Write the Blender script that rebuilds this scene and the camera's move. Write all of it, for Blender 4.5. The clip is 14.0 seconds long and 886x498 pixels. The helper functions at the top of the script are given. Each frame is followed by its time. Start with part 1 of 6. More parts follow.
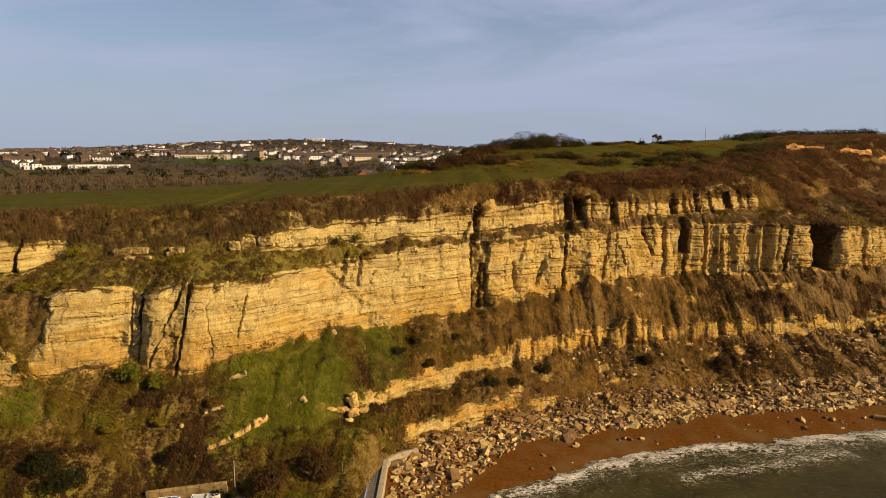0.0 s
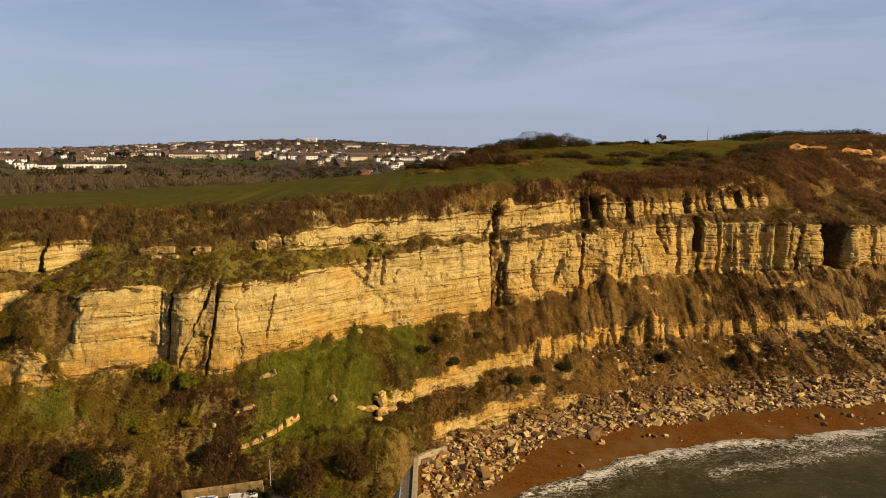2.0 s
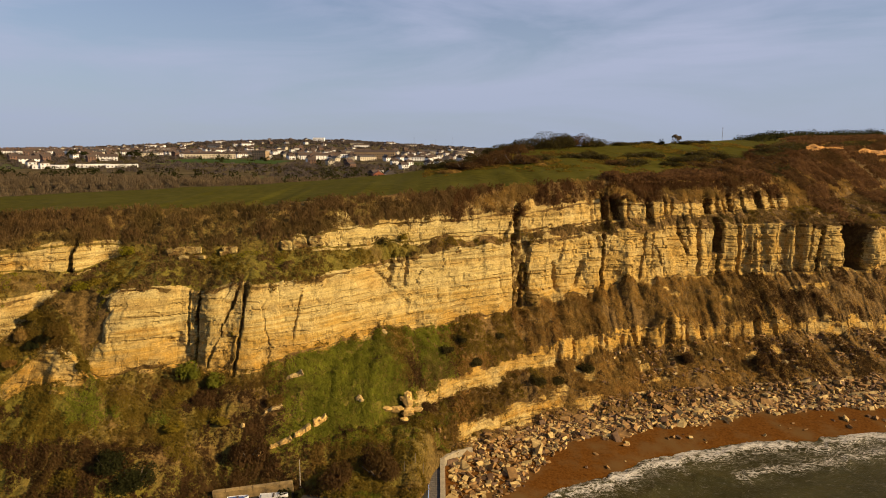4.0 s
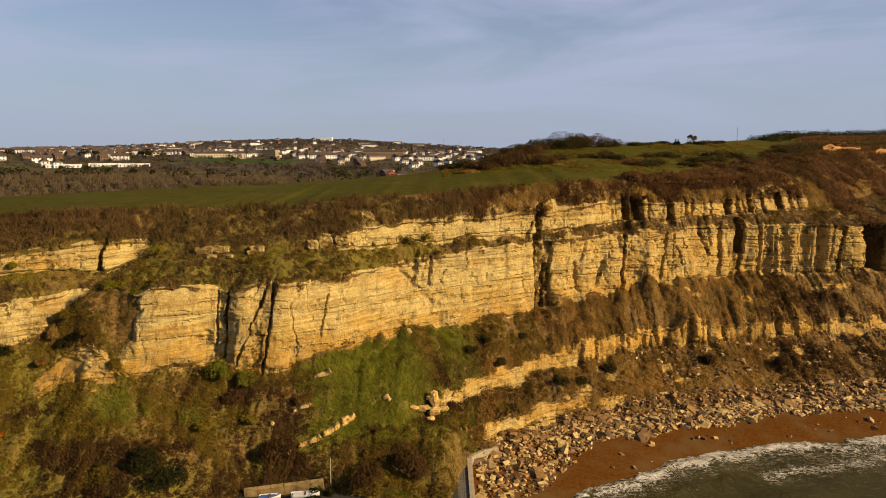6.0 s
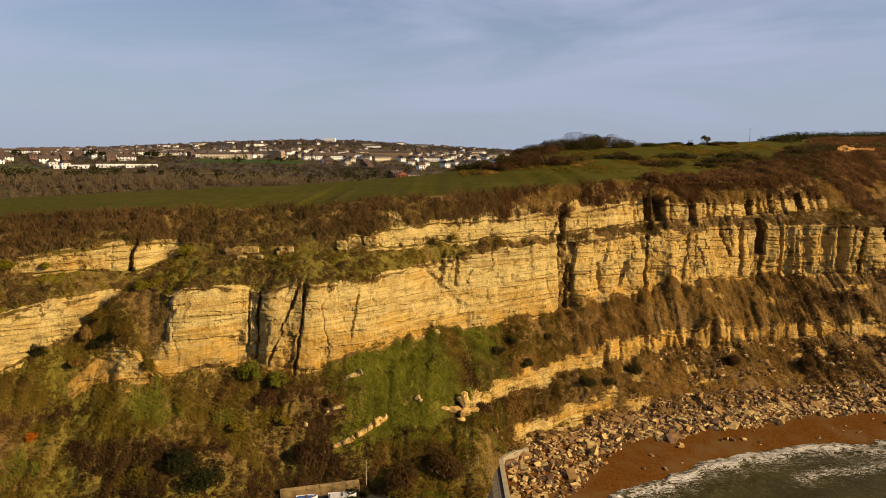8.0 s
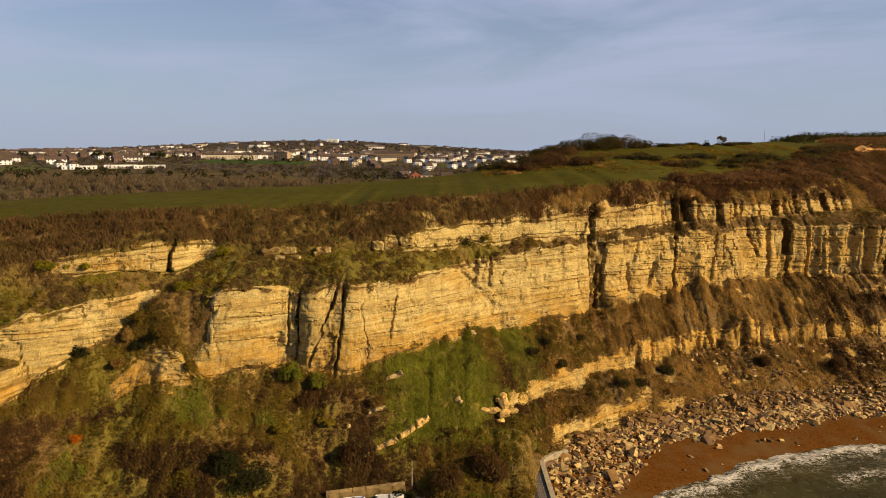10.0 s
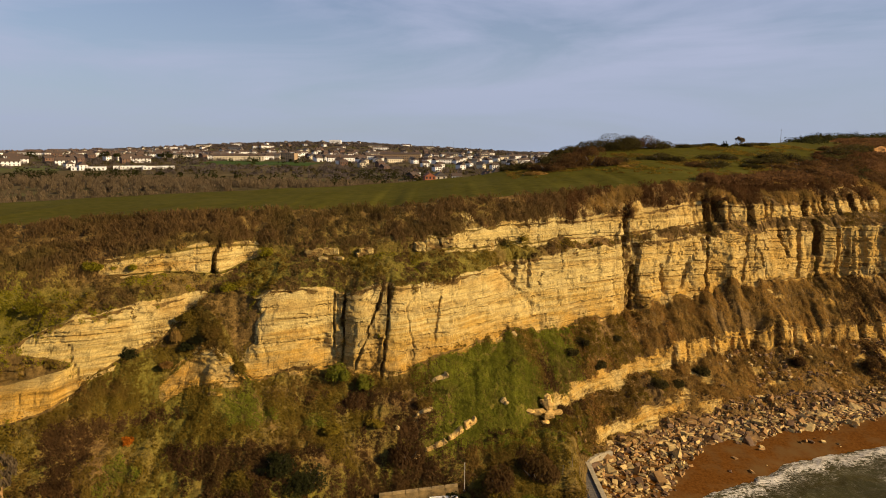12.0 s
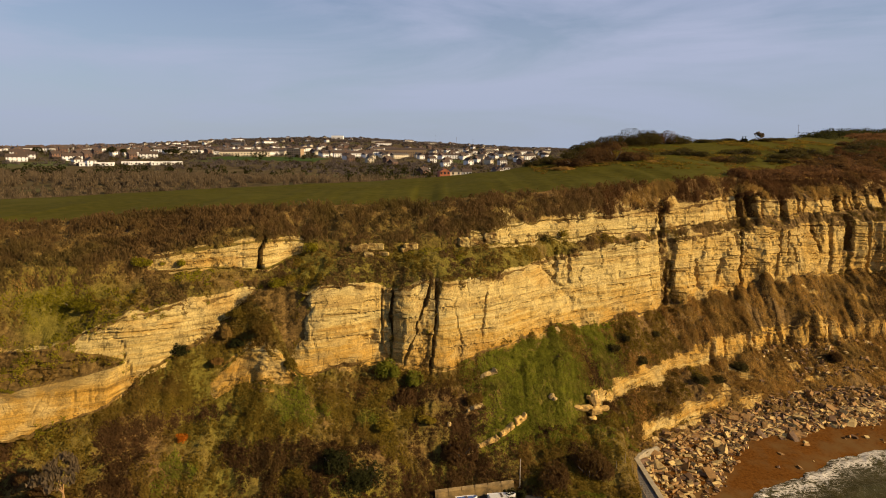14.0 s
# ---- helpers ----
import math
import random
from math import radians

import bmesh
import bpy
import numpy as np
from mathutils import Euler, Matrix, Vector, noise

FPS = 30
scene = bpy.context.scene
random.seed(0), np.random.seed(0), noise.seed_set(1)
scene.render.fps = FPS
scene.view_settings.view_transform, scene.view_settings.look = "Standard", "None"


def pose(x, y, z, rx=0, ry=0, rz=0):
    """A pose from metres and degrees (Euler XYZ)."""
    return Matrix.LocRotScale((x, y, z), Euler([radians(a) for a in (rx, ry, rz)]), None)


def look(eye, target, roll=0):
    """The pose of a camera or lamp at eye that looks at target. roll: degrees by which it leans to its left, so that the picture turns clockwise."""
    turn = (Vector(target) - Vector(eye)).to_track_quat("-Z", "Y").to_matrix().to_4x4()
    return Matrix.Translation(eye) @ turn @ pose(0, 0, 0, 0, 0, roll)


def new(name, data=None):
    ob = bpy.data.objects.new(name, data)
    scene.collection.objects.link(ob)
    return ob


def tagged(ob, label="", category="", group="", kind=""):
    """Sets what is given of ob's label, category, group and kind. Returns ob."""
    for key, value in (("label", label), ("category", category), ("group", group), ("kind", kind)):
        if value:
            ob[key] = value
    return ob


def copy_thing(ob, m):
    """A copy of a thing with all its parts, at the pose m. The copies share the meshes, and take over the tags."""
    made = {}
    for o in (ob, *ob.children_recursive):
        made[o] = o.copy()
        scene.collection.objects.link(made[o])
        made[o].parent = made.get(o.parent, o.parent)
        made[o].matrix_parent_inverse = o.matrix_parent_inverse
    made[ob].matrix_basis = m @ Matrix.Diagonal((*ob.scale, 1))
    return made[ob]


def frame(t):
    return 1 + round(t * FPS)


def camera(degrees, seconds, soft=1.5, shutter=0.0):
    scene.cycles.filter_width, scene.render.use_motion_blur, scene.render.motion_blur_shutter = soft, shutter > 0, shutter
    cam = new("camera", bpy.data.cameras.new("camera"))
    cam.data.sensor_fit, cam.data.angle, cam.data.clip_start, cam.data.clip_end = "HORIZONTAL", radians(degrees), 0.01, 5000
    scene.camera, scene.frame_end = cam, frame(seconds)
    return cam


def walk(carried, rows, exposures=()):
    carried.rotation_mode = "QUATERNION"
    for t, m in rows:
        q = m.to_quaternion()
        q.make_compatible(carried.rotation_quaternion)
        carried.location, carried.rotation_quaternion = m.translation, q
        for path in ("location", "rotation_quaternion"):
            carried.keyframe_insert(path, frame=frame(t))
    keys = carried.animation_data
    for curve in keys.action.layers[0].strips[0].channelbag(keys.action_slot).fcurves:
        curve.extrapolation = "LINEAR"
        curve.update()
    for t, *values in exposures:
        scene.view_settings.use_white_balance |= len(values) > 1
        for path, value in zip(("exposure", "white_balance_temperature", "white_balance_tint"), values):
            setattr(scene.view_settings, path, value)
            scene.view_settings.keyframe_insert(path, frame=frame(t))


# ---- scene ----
cam = camera(70.1, 14.0, soft=1.0)
METRES, EYE, TILT, LEAN, TURN = 60.0, 77.0, -9.0, 0.0, 0.0
ROWS = [
    (0.0, 0.0, 0.0, 0.0, 0.0, 0.04, 0.11),
    (0.5, -0.0325, -0.0028, -0.002, -0.21, 0.07, 0.13),
    (1.0, -0.0742, -0.0031, -0.0043, -0.76, 0.07, 0.17),
    (1.5, -0.1182, -0.0048, -0.0064, -1.0, 0.08, 0.2),
    (2.0, -0.1594, -0.006, -0.0059, -0.95, 0.06, 0.22),
    (2.5, -0.1833, -0.0071, -0.0013, -0.75, 0.03, 0.16),
    (3.0, -0.2035, -0.0068, -0.0006, -0.66, 0.03, 0.14),
    (5.5, -0.3063, -0.0106, -0.0011, -0.03, 0.02, -0.04),
    (6.0, -0.3309, -0.0119, -0.0011, 0.04, 0.01, -0.06),
    (6.5, -0.3585, -0.0113, -0.0015, 0.04, 0.03, -0.07),
    (7.0, -0.3905, -0.0098, -0.0018, 0.03, 0.05, -0.08),
    (7.5, -0.4217, -0.0091, -0.0025, 0.05, 0.08, -0.09),
    (8.0, -0.4548, -0.008, -0.0027, 0.07, 0.1, -0.1),
    (10.5, -0.6619, 0.0073, -0.0046, -0.04, 0.19, -0.06),
    (11.0, -0.7067, 0.0092, -0.0045, -0.06, 0.21, -0.05),
    (11.5, -0.7553, 0.0116, -0.005, -0.13, 0.25, -0.03),
    (12.0, -0.8018, 0.013, -0.0046, -0.12, 0.26, -0.03),
    (12.5, -0.8527, 0.0174, -0.006, -0.16, 0.29, -0.02),
    (13.0, -0.8998, 0.021, -0.0058, -0.2, 0.29, -0.02),
    (13.5, -0.9493, 0.0267, -0.0068, -0.3, 0.33, -0.01),
    (14.0, -0.9974, 0.031, -0.0065, -0.3, -0.12, 0.01),
]
EXPO, SKY, SUN, SUN_COL, CLOUD, HAZE = 0.68, 0.054, 5.0, (1.0, 0.735, 0.41), (5.3, 5.75, 7.9, 1), (4.15, 4.85, 6.2, 1)
exposure_rows = [(0.0, EXPO), (14.0, EXPO)]
walk(cam, [(t, pose(0, 0, EYE, TILT, LEAN, TURN) @ pose(METRES * x, METRES * y, METRES * z, 90 + pitch, roll, yaw)) for t, x, y, z, yaw, pitch, roll in ROWS], exposure_rows)

# ---- world, sun ----
SUN_AZ, SUN_EL = 109.0, 24.0  # compass bearing from +y towards +x, elevation
world = bpy.data.worlds.new("sky")
scene.world = world
world.use_nodes = True


def nodes_of(tree):
    return tree.nodes, tree.links


def build_world():
    n, l = nodes_of(world.node_tree)
    n.clear()
    out = n.new("ShaderNodeOutputWorld")
    bg = n.new("ShaderNodeBackground")
    bg.inputs["Strength"].default_value = SKY
    sky = n.new("ShaderNodeTexSky")
    sky.sky_type = "NISHITA"
    sky.sun_disc = False
    sky.sun_elevation = radians(SUN_EL)
    sky.sun_rotation = radians(SUN_AZ)
    sky.air_density, sky.dust_density, sky.ozone_density = 1.0, 0.6, 3.0
    co = n.new("ShaderNodeTexCoord")
    mp = n.new("ShaderNodeMapping")
    mp.inputs["Rotation"].default_value = (0.0, radians(-13), radians(20))
    mp.inputs["Scale"].default_value = (1.25, 1.25, 7.0)
    l.new(co.outputs["Generated"], mp.inputs["Vector"])
    big = n.new("ShaderNodeTexNoise")
    big.inputs["Scale"].default_value = 1.6
    big.inputs["Detail"].default_value = 8
    big.inputs["Roughness"].default_value = 0.56
    big.inputs["Distortion"].default_value = 0.5
    l.new(mp.outputs["Vector"], big.inputs["Vector"])
    ramp = n.new("ShaderNodeValToRGB")
    ramp.color_ramp.elements[0].position, ramp.color_ramp.elements[1].position = 0.38, 0.62
    ramp.color_ramp.elements[0].color = (0.34, 0.34, 0.34, 1)
    ramp.color_ramp.elements[1].color = (0.95, 0.95, 0.95, 1)
    l.new(big.outputs["Fac"], ramp.inputs["Fac"])
    mix = n.new("ShaderNodeMix")
    mix.data_type = "RGBA"
    mix.inputs["B"].default_value = CLOUD
    up = n.new("ShaderNodeSeparateXYZ")
    l.new(co.outputs["Generated"], up.inputs[0])
    haze = n.new("ShaderNodeMapRange")
    haze.inputs["From Min"].default_value, haze.inputs["From Max"].default_value = 0.0, 0.22
    haze.inputs["To Min"].default_value, haze.inputs["To Max"].default_value = 0.82, 0.0
    l.new(up.outputs["Z"], haze.inputs["Value"])
    clear = n.new("ShaderNodeMapRange")
    clear.inputs["From Min"].default_value, clear.inputs["From Max"].default_value = 0.30, 0.65
    clear.inputs["To Min"].default_value, clear.inputs["To Max"].default_value = 1.0, 0.15
    l.new(up.outputs["Z"], clear.inputs["Value"])
    thin = n.new("ShaderNodeMath")
    thin.operation = "MULTIPLY"
    l.new(ramp.outputs["Color"], thin.inputs[0])
    l.new(clear.outputs["Result"], thin.inputs[1])
    l.new(thin.outputs[0], mix.inputs["Factor"])
    l.new(sky.outputs["Color"], mix.inputs["A"])
    low = n.new("ShaderNodeMix")
    low.data_type = "RGBA"
    low.inputs["B"].default_value = HAZE
    l.new(haze.outputs["Result"], low.inputs["Factor"])
    l.new(mix.outputs["Result"], low.inputs["A"])
    l.new(low.outputs["Result"], bg.inputs["Color"])
    l.new(bg.outputs["Background"], out.inputs["Surface"])


build_world()
sun_data = bpy.data.lights.new("sun", "SUN")
sun_data.energy, sun_data.angle, sun_data.color = SUN, radians(0.6), SUN_COL
sun = new("sun", sun_data)
toward = Vector((math.sin(radians(SUN_AZ)) * math.cos(radians(SUN_EL)), math.cos(radians(SUN_AZ)) * math.cos(radians(SUN_EL)), math.sin(radians(SUN_EL))))
sun.matrix_world = look(toward * 900, (0, 0, 0))


# ---- noise in numpy ----
def hsh(ix, iy, seed=0):
    a = (np.asarray(ix).astype(np.int64) * 374761393 + np.asarray(iy).astype(np.int64) * 668265263 + seed * 974634777) & 0xFFFFFFFF
    a = ((a ^ (a >> 13)) * 1274126177) & 0xFFFFFFFF
    a = ((a ^ (a >> 16)) * 2246822519) & 0xFFFFFFFF
    a = a ^ (a >> 15)
    return (a & 0xFFFFFF) / float(0xFFFFFF)


def vn(x, y, seed=0):
    x, y = np.asarray(x, float), np.asarray(y, float)
    x, y = np.broadcast_arrays(x, y)
    i, j = np.floor(x), np.floor(y)
    u, v = x - i, y - j
    u, v = u * u * (3 - 2 * u), v * v * (3 - 2 * v)
    a, b = hsh(i, j, seed), hsh(i + 1, j, seed)
    c, d = hsh(i, j + 1, seed), hsh(i + 1, j + 1, seed)
    return (a * (1 - u) + b * u) * (1 - v) + (c * (1 - u) + d * u) * v


def fbm(x, y, octaves=4, seed=0, gain=0.5):
    """From about -1 to 1."""
    s, amp, tot = 0.0, 1.0, 0.0
    for k in range(octaves):
        s = s + amp * (vn(np.asarray(x) * 2 ** k, np.asarray(y) * 2 ** k, seed + 17 * k) * 2 - 1)
        tot += amp
        amp *= gain
    return s / tot


def smooth(a, b, x):
    t = np.clip((np.asarray(x, float) - a) / (b - a), 0, 1)
    return t * t * (3 - 2 * t)


# ---- materials ----
def material(name):
    m = bpy.data.materials.new(name)
    m.use_nodes = True
    n, l = nodes_of(m.node_tree)
    return m, n, l, n["Principled BSDF"]


def n_noise(n, l, vec, scale, detail=5, rough=0.55, dist=0.0):
    t = n.new("ShaderNodeTexNoise")
    t.inputs["Scale"].default_value = scale
    t.inputs["Detail"].default_value = detail
    t.inputs["Roughness"].default_value = rough
    t.inputs["Distortion"].default_value = dist
    l.new(vec, t.inputs["Vector"])
    return t.outputs["Fac"]


def n_map(n, l, scale, rot=(0, 0, 0)):
    g = n.new("ShaderNodeNewGeometry")
    mp = n.new("ShaderNodeMapping")
    mp.inputs["Scale"].default_value = scale
    mp.inputs["Rotation"].default_value = rot
    l.new(g.outputs["Position"], mp.inputs["Vector"])
    return mp.outputs["Vector"]


def n_ramp(n, l, fac, stops):
    r = n.new("ShaderNodeValToRGB")
    e = r.color_ramp.elements
    while len(e) < len(stops):
        e.new(0.5)
    for el, (p, c) in zip(e, stops):
        el.position = p
        el.color = (*c, 1) if len(c) == 3 else c
    l.new(fac, r.inputs["Fac"])
    return r.outputs["Color"]


def n_mix(n, l, fac, a, b, blend="MIX"):
    m = n.new("ShaderNodeMix")
    m.data_type = "RGBA"
    m.blend_type = blend
    for key, v in (("Factor", fac), ("A", a), ("B", b)):
        if isinstance(v, (int, float)):
            m.inputs[key].default_value = v
        elif isinstance(v, tuple):
            m.inputs[key].default_value = (*v, 1)
        else:
            l.new(v, m.inputs[key])
    return m.outputs["Result"]


def n_bump(n, l, bsdf, height, strength, distance):
    b = n.new("ShaderNodeBump")
    b.inputs["Strength"].default_value = strength
    b.inputs["Distance"].default_value = distance
    l.new(height, b.inputs["Height"])
    l.new(b.outputs["Normal"], bsdf.inputs["Normal"])


def grey(v):
    return (v, v, v)


def rock_colour(n, l):
    flat = n_map(n, l, (0.016, 0.016, 0.42))
    thin = n_map(n, l, (0.07, 0.07, 1.9))
    iso = n_map(n, l, (1, 1, 1))
    bands = n_noise(n, l, flat, 1.0, 5, 0.62, 0.35)
    base = n_ramp(n, l, bands, [(0.33, (0.37, 0.19, 0.035)), (0.42, (0.52, 0.35, 0.11)), (0.51, (0.68, 0.55, 0.27)), (0.58, (0.57, 0.41, 0.145)), (0.68, (0.46, 0.275, 0.062))])
    # the deep ochre beds low in the face and the bleached ones above, dipping with the strata
    pos = n.new("ShaderNodeSeparateXYZ")
    l.new(iso, pos.inputs[0])
    wob = n_noise(n, l, n_map(n, l, (0.04, 0.04, 0.16)), 1.0, 5, 0.6)
    lvl = n.new("ShaderNodeMath")
    lvl.operation = "MULTIPLY_ADD"
    lvl.inputs[1].default_value = 15.0
    l.new(wob, lvl.inputs[0])
    l.new(pos.outputs["Z"], lvl.inputs[2])
    rng_ = n.new("ShaderNodeMapRange")
    rng_.inputs["From Min"].default_value, rng_.inputs["From Max"].default_value = 20.0, 70.0
    l.new(lvl.outputs[0], rng_.inputs["Value"])
    base = n_mix(n, l, n_ramp(n, l, rng_.outputs["Result"], [(0.0, grey(0.30)), (0.10, grey(0.80)), (0.33, grey(0.78)), (0.43, grey(0.10))]), base, (0.50, 0.285, 0.052))
    base = n_mix(n, l, n_ramp(n, l, rng_.outputs["Result"], [(0.40, grey(0.0)), (0.54, grey(0.40)), (0.9, grey(0.5))]), base, (0.60, 0.50, 0.255))
    # the eastern half of the cliff is a warmer, more golden stone
    along = n.new("ShaderNodeMath")
    along.operation = "MULTIPLY_ADD"
    along.inputs[1].default_value = 40.0
    l.new(wob, along.inputs[0])
    l.new(pos.outputs["X"], along.inputs[2])
    golden = n.new("ShaderNodeMapRange")
    golden.inputs["From Min"].default_value, golden.inputs["From Max"].default_value = 12.0, 70.0
    golden.inputs["To Min"].default_value, golden.inputs["To Max"].default_value = 0.0, 0.55
    l.new(along.outputs[0], golden.inputs["Value"])
    base = n_mix(n, l, golden.outputs["Result"], base, (0.64, 0.395, 0.100))
    lines = n_noise(n, l, thin, 1.0, 5, 0.62, 0.5)
    base = n_mix(n, l, 0.95, base, n_ramp(n, l, lines, [(0.36, grey(0.55)), (0.44, grey(0.92)), (0.55, grey(1.0)), (0.66, grey(1.12))]), "MULTIPLY")
    # bleached falls of fresh rock, grey crust, rust and dark seepage
    patch = n_noise(n, l, n_map(n, l, (0.9, 0.9, 1.1)), 0.14, 7, 0.62, 0.4)
    base = n_mix(n, l, n_ramp(n, l, patch, [(0.50, grey(0.0)), (0.62, grey(0.45)), (0.72, grey(0.6))]), base, (0.70, 0.575, 0.31))
    crust_shade = n_noise(n, l, n_map(n, l, (0.30, 0.30, 0.22)), 1.0, 7, 0.7, 0.3)
    base = n_mix(n, l, n_ramp(n, l, crust_shade, [(0.50, grey(0.0)), (0.64, grey(0.62))]), base, (0.33, 0.25, 0.125))
    rust = n_noise(n, l, n_map(n, l, (0.05, 0.05, 0.09)), 1.0, 6, 0.65)
    base = n_mix(n, l, n_ramp(n, l, rust, [(0.52, grey(0.0)), (0.66, grey(0.5))]), base, (0.44, 0.235, 0.036))
    stain = n_noise(n, l, n_map(n, l, (0.55, 0.55, 0.085)), 1.0, 7, 0.72, 0.2)
    base = n_mix(n, l, n_ramp(n, l, stain, [(0.54, grey(0.0)), (0.72, grey(0.62))]), base, (0.20, 0.135, 0.055))
    pits = n_noise(n, l, n_map(n, l, (0.9, 0.9, 1.5)), 1.0, 6, 0.72)
    base = n_mix(n, l, n_ramp(n, l, pits, [(0.31, grey(0.70)), (0.40, grey(0.0))]), base, (0.15, 0.10, 0.042))
    for stretch, thick, depth in (((0.16, 0.16, 0.035), 0.012, 0.75), ((0.30, 0.30, 0.10), 0.010, 0.6), ((0.020, 0.020, 0.30), 0.014, 0.55), ((0.05, 0.05, 0.75), 0.016, 0.45)):
        vein = n_noise(n, l, n_map(n, l, stretch), 1.0, 6, 0.6, 0.6)
        gate = n_noise(n, l, n_map(n, l, (0.11, 0.11, 0.14)), 1.0 + 9 * thick, 3, 0.6)
        crack = n_ramp(n, l, vein, [(0.5 - thick, grey(0.0)), (0.5, grey(depth)), (0.5 + thick, grey(0.0))])
        crack = n_mix(n, l, 1.0, crack, n_ramp(n, l, gate, [(0.46, grey(0.0)), (0.56, grey(1.0))]), "MULTIPLY")
        base = n_mix(n, l, crack, base, (0.10, 0.062, 0.022))
    grain = n_noise(n, l, iso, 2.4, 6, 0.7)
    base = n_mix(n, l, 0.8, base, n_ramp(n, l, grain, [(0.3, grey(0.62)), (0.7, grey(1.24))]), "MULTIPLY")
    return n_mix(n, l, 1.0, base, (0.725, 0.695, 0.535), "MULTIPLY"), lines, grain


def mat_rock(name="sandstone"):
    m, n, l, b = material(name)
    base, lines, grain = rock_colour(n, l)
    # soil and roots at the ragged edges of the faces; inside openings it also paints shade
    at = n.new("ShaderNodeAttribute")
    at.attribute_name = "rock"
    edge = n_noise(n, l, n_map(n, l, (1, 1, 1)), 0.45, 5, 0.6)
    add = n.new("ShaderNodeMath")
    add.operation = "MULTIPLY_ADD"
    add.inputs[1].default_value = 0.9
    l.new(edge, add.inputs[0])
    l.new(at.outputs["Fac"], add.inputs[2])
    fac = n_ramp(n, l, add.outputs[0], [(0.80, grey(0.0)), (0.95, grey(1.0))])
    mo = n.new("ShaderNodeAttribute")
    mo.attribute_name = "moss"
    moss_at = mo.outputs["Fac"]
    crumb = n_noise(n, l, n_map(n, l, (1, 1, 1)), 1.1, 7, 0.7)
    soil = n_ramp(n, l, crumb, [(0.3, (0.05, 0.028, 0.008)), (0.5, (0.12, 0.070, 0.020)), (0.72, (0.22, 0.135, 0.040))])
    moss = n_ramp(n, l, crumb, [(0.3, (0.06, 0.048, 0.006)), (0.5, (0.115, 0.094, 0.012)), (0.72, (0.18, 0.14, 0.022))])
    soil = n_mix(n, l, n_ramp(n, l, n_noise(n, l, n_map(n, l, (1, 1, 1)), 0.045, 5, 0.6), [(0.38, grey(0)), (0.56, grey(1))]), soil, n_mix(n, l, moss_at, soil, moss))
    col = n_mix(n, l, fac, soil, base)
    l.new(col, b.inputs["Base Color"])
    b.inputs["Roughness"].default_value = 0.92
    b.inputs["Specular IOR Level"].default_value = 0.15
    hh = n_mix(n, l, 0.6, lines, grain)
    n_bump(n, l, b, hh, 1.0, 0.4)
    return m


def mat_ground(name, stops, scale, bump, rough=0.95, second=None):
    """Mottled earth, grass or shingle: fine colour by stops, with a second colour in wide patches."""
    m, n, l, b = material(name)
    iso = n_map(n, l, (1, 1, 1))
    fine = n_noise(n, l, iso, scale, 6, 0.65)
    col = n_ramp(n, l, fine, [(p, tuple(0.68 * k for k in c)) for p, c in stops])
    if second:
        colour, wide, lo, hi = second
        col = n_mix(n, l, n_ramp(n, l, n_noise(n, l, iso, wide, 4, 0.55), [(lo, grey(0)), (hi, grey(1))]), col, colour)
    l.new(col, b.inputs["Base Color"])
    b.inputs["Roughness"].default_value = rough
    b.inputs["Specular IOR Level"].default_value = 0.02
    n_bump(n, l, b, fine, 0.7, bump)
    return m


def mat_leaf(name, stops, patch=None, rough=0.75):
    """Leaves or twigs: a shade per piece, drifting in patches over the ground."""
    m, n, l, b = material(name)
    g = n.new("ShaderNodeNewGeometry")
    col = n_ramp(n, l, g.outputs["Random Per Island"], [(p, tuple(0.24 * k + 0.76 * q for k, q in zip(c, stops[len(stops) // 2][1]))) for p, c in stops])
    if patch:
        colour, wide, lo, hi = patch
        col = n_mix(n, l, n_ramp(n, l, n_noise(n, l, n_map(n, l, (1, 1, 1)), wide, 4, 0.6), [(lo, grey(0)), (hi, grey(0.85))]), col, colour)
    tone = n_noise(n, l, n_map(n, l, (1, 1, 1)), 0.42, 4, 0.65)
    col = n_mix(n, l, 1.0, col, n_ramp(n, l, tone, [(0.30, grey(0.68)), (0.50, grey(1.0)), (0.70, grey(1.30))]), "MULTIPLY")
    wide_tone = n_noise(n, l, n_map(n, l, (1, 1, 1)), 0.075, 4, 0.6)
    col = n_mix(n, l, 1.0, col, n_ramp(n, l, wide_tone, [(0.34, grey(0.76)), (0.50, grey(1.0)), (0.66, grey(1.24))]), "MULTIPLY")
    l.new(col, b.inputs["Base Color"])
    b.inputs["Roughness"].default_value = rough
    b.inputs["Specular IOR Level"].default_value = 0.04
    # the twigs of one clump shade together
    lean = n.new("ShaderNodeMix")
    lean.data_type = "VECTOR"
    lean.inputs["Factor"].default_value = 0.70
    lean.inputs["B"].default_value = (0.25, -0.5, 0.83)
    l.new(g.outputs["Normal"], lean.inputs["A"])
    unit = n.new("ShaderNodeVectorMath")
    unit.operation = "NORMALIZE"
    l.new(lean.outputs["Result"], unit.inputs[0])
    l.new(unit.outputs["Vector"], b.inputs["Normal"])
    thin = n.new("ShaderNodeBsdfTranslucent")
    l.new(col, thin.inputs["Color"])
    mixed = n.new("ShaderNodeMixShader")
    mixed.inputs["Fac"].default_value = 0.52
    l.new(b.outputs["BSDF"], mixed.inputs[1])
    l.new(thin.outputs["BSDF"], mixed.inputs[2])
    l.new(mixed.outputs["Shader"], n["Material Output"].inputs["Surface"])
    return m


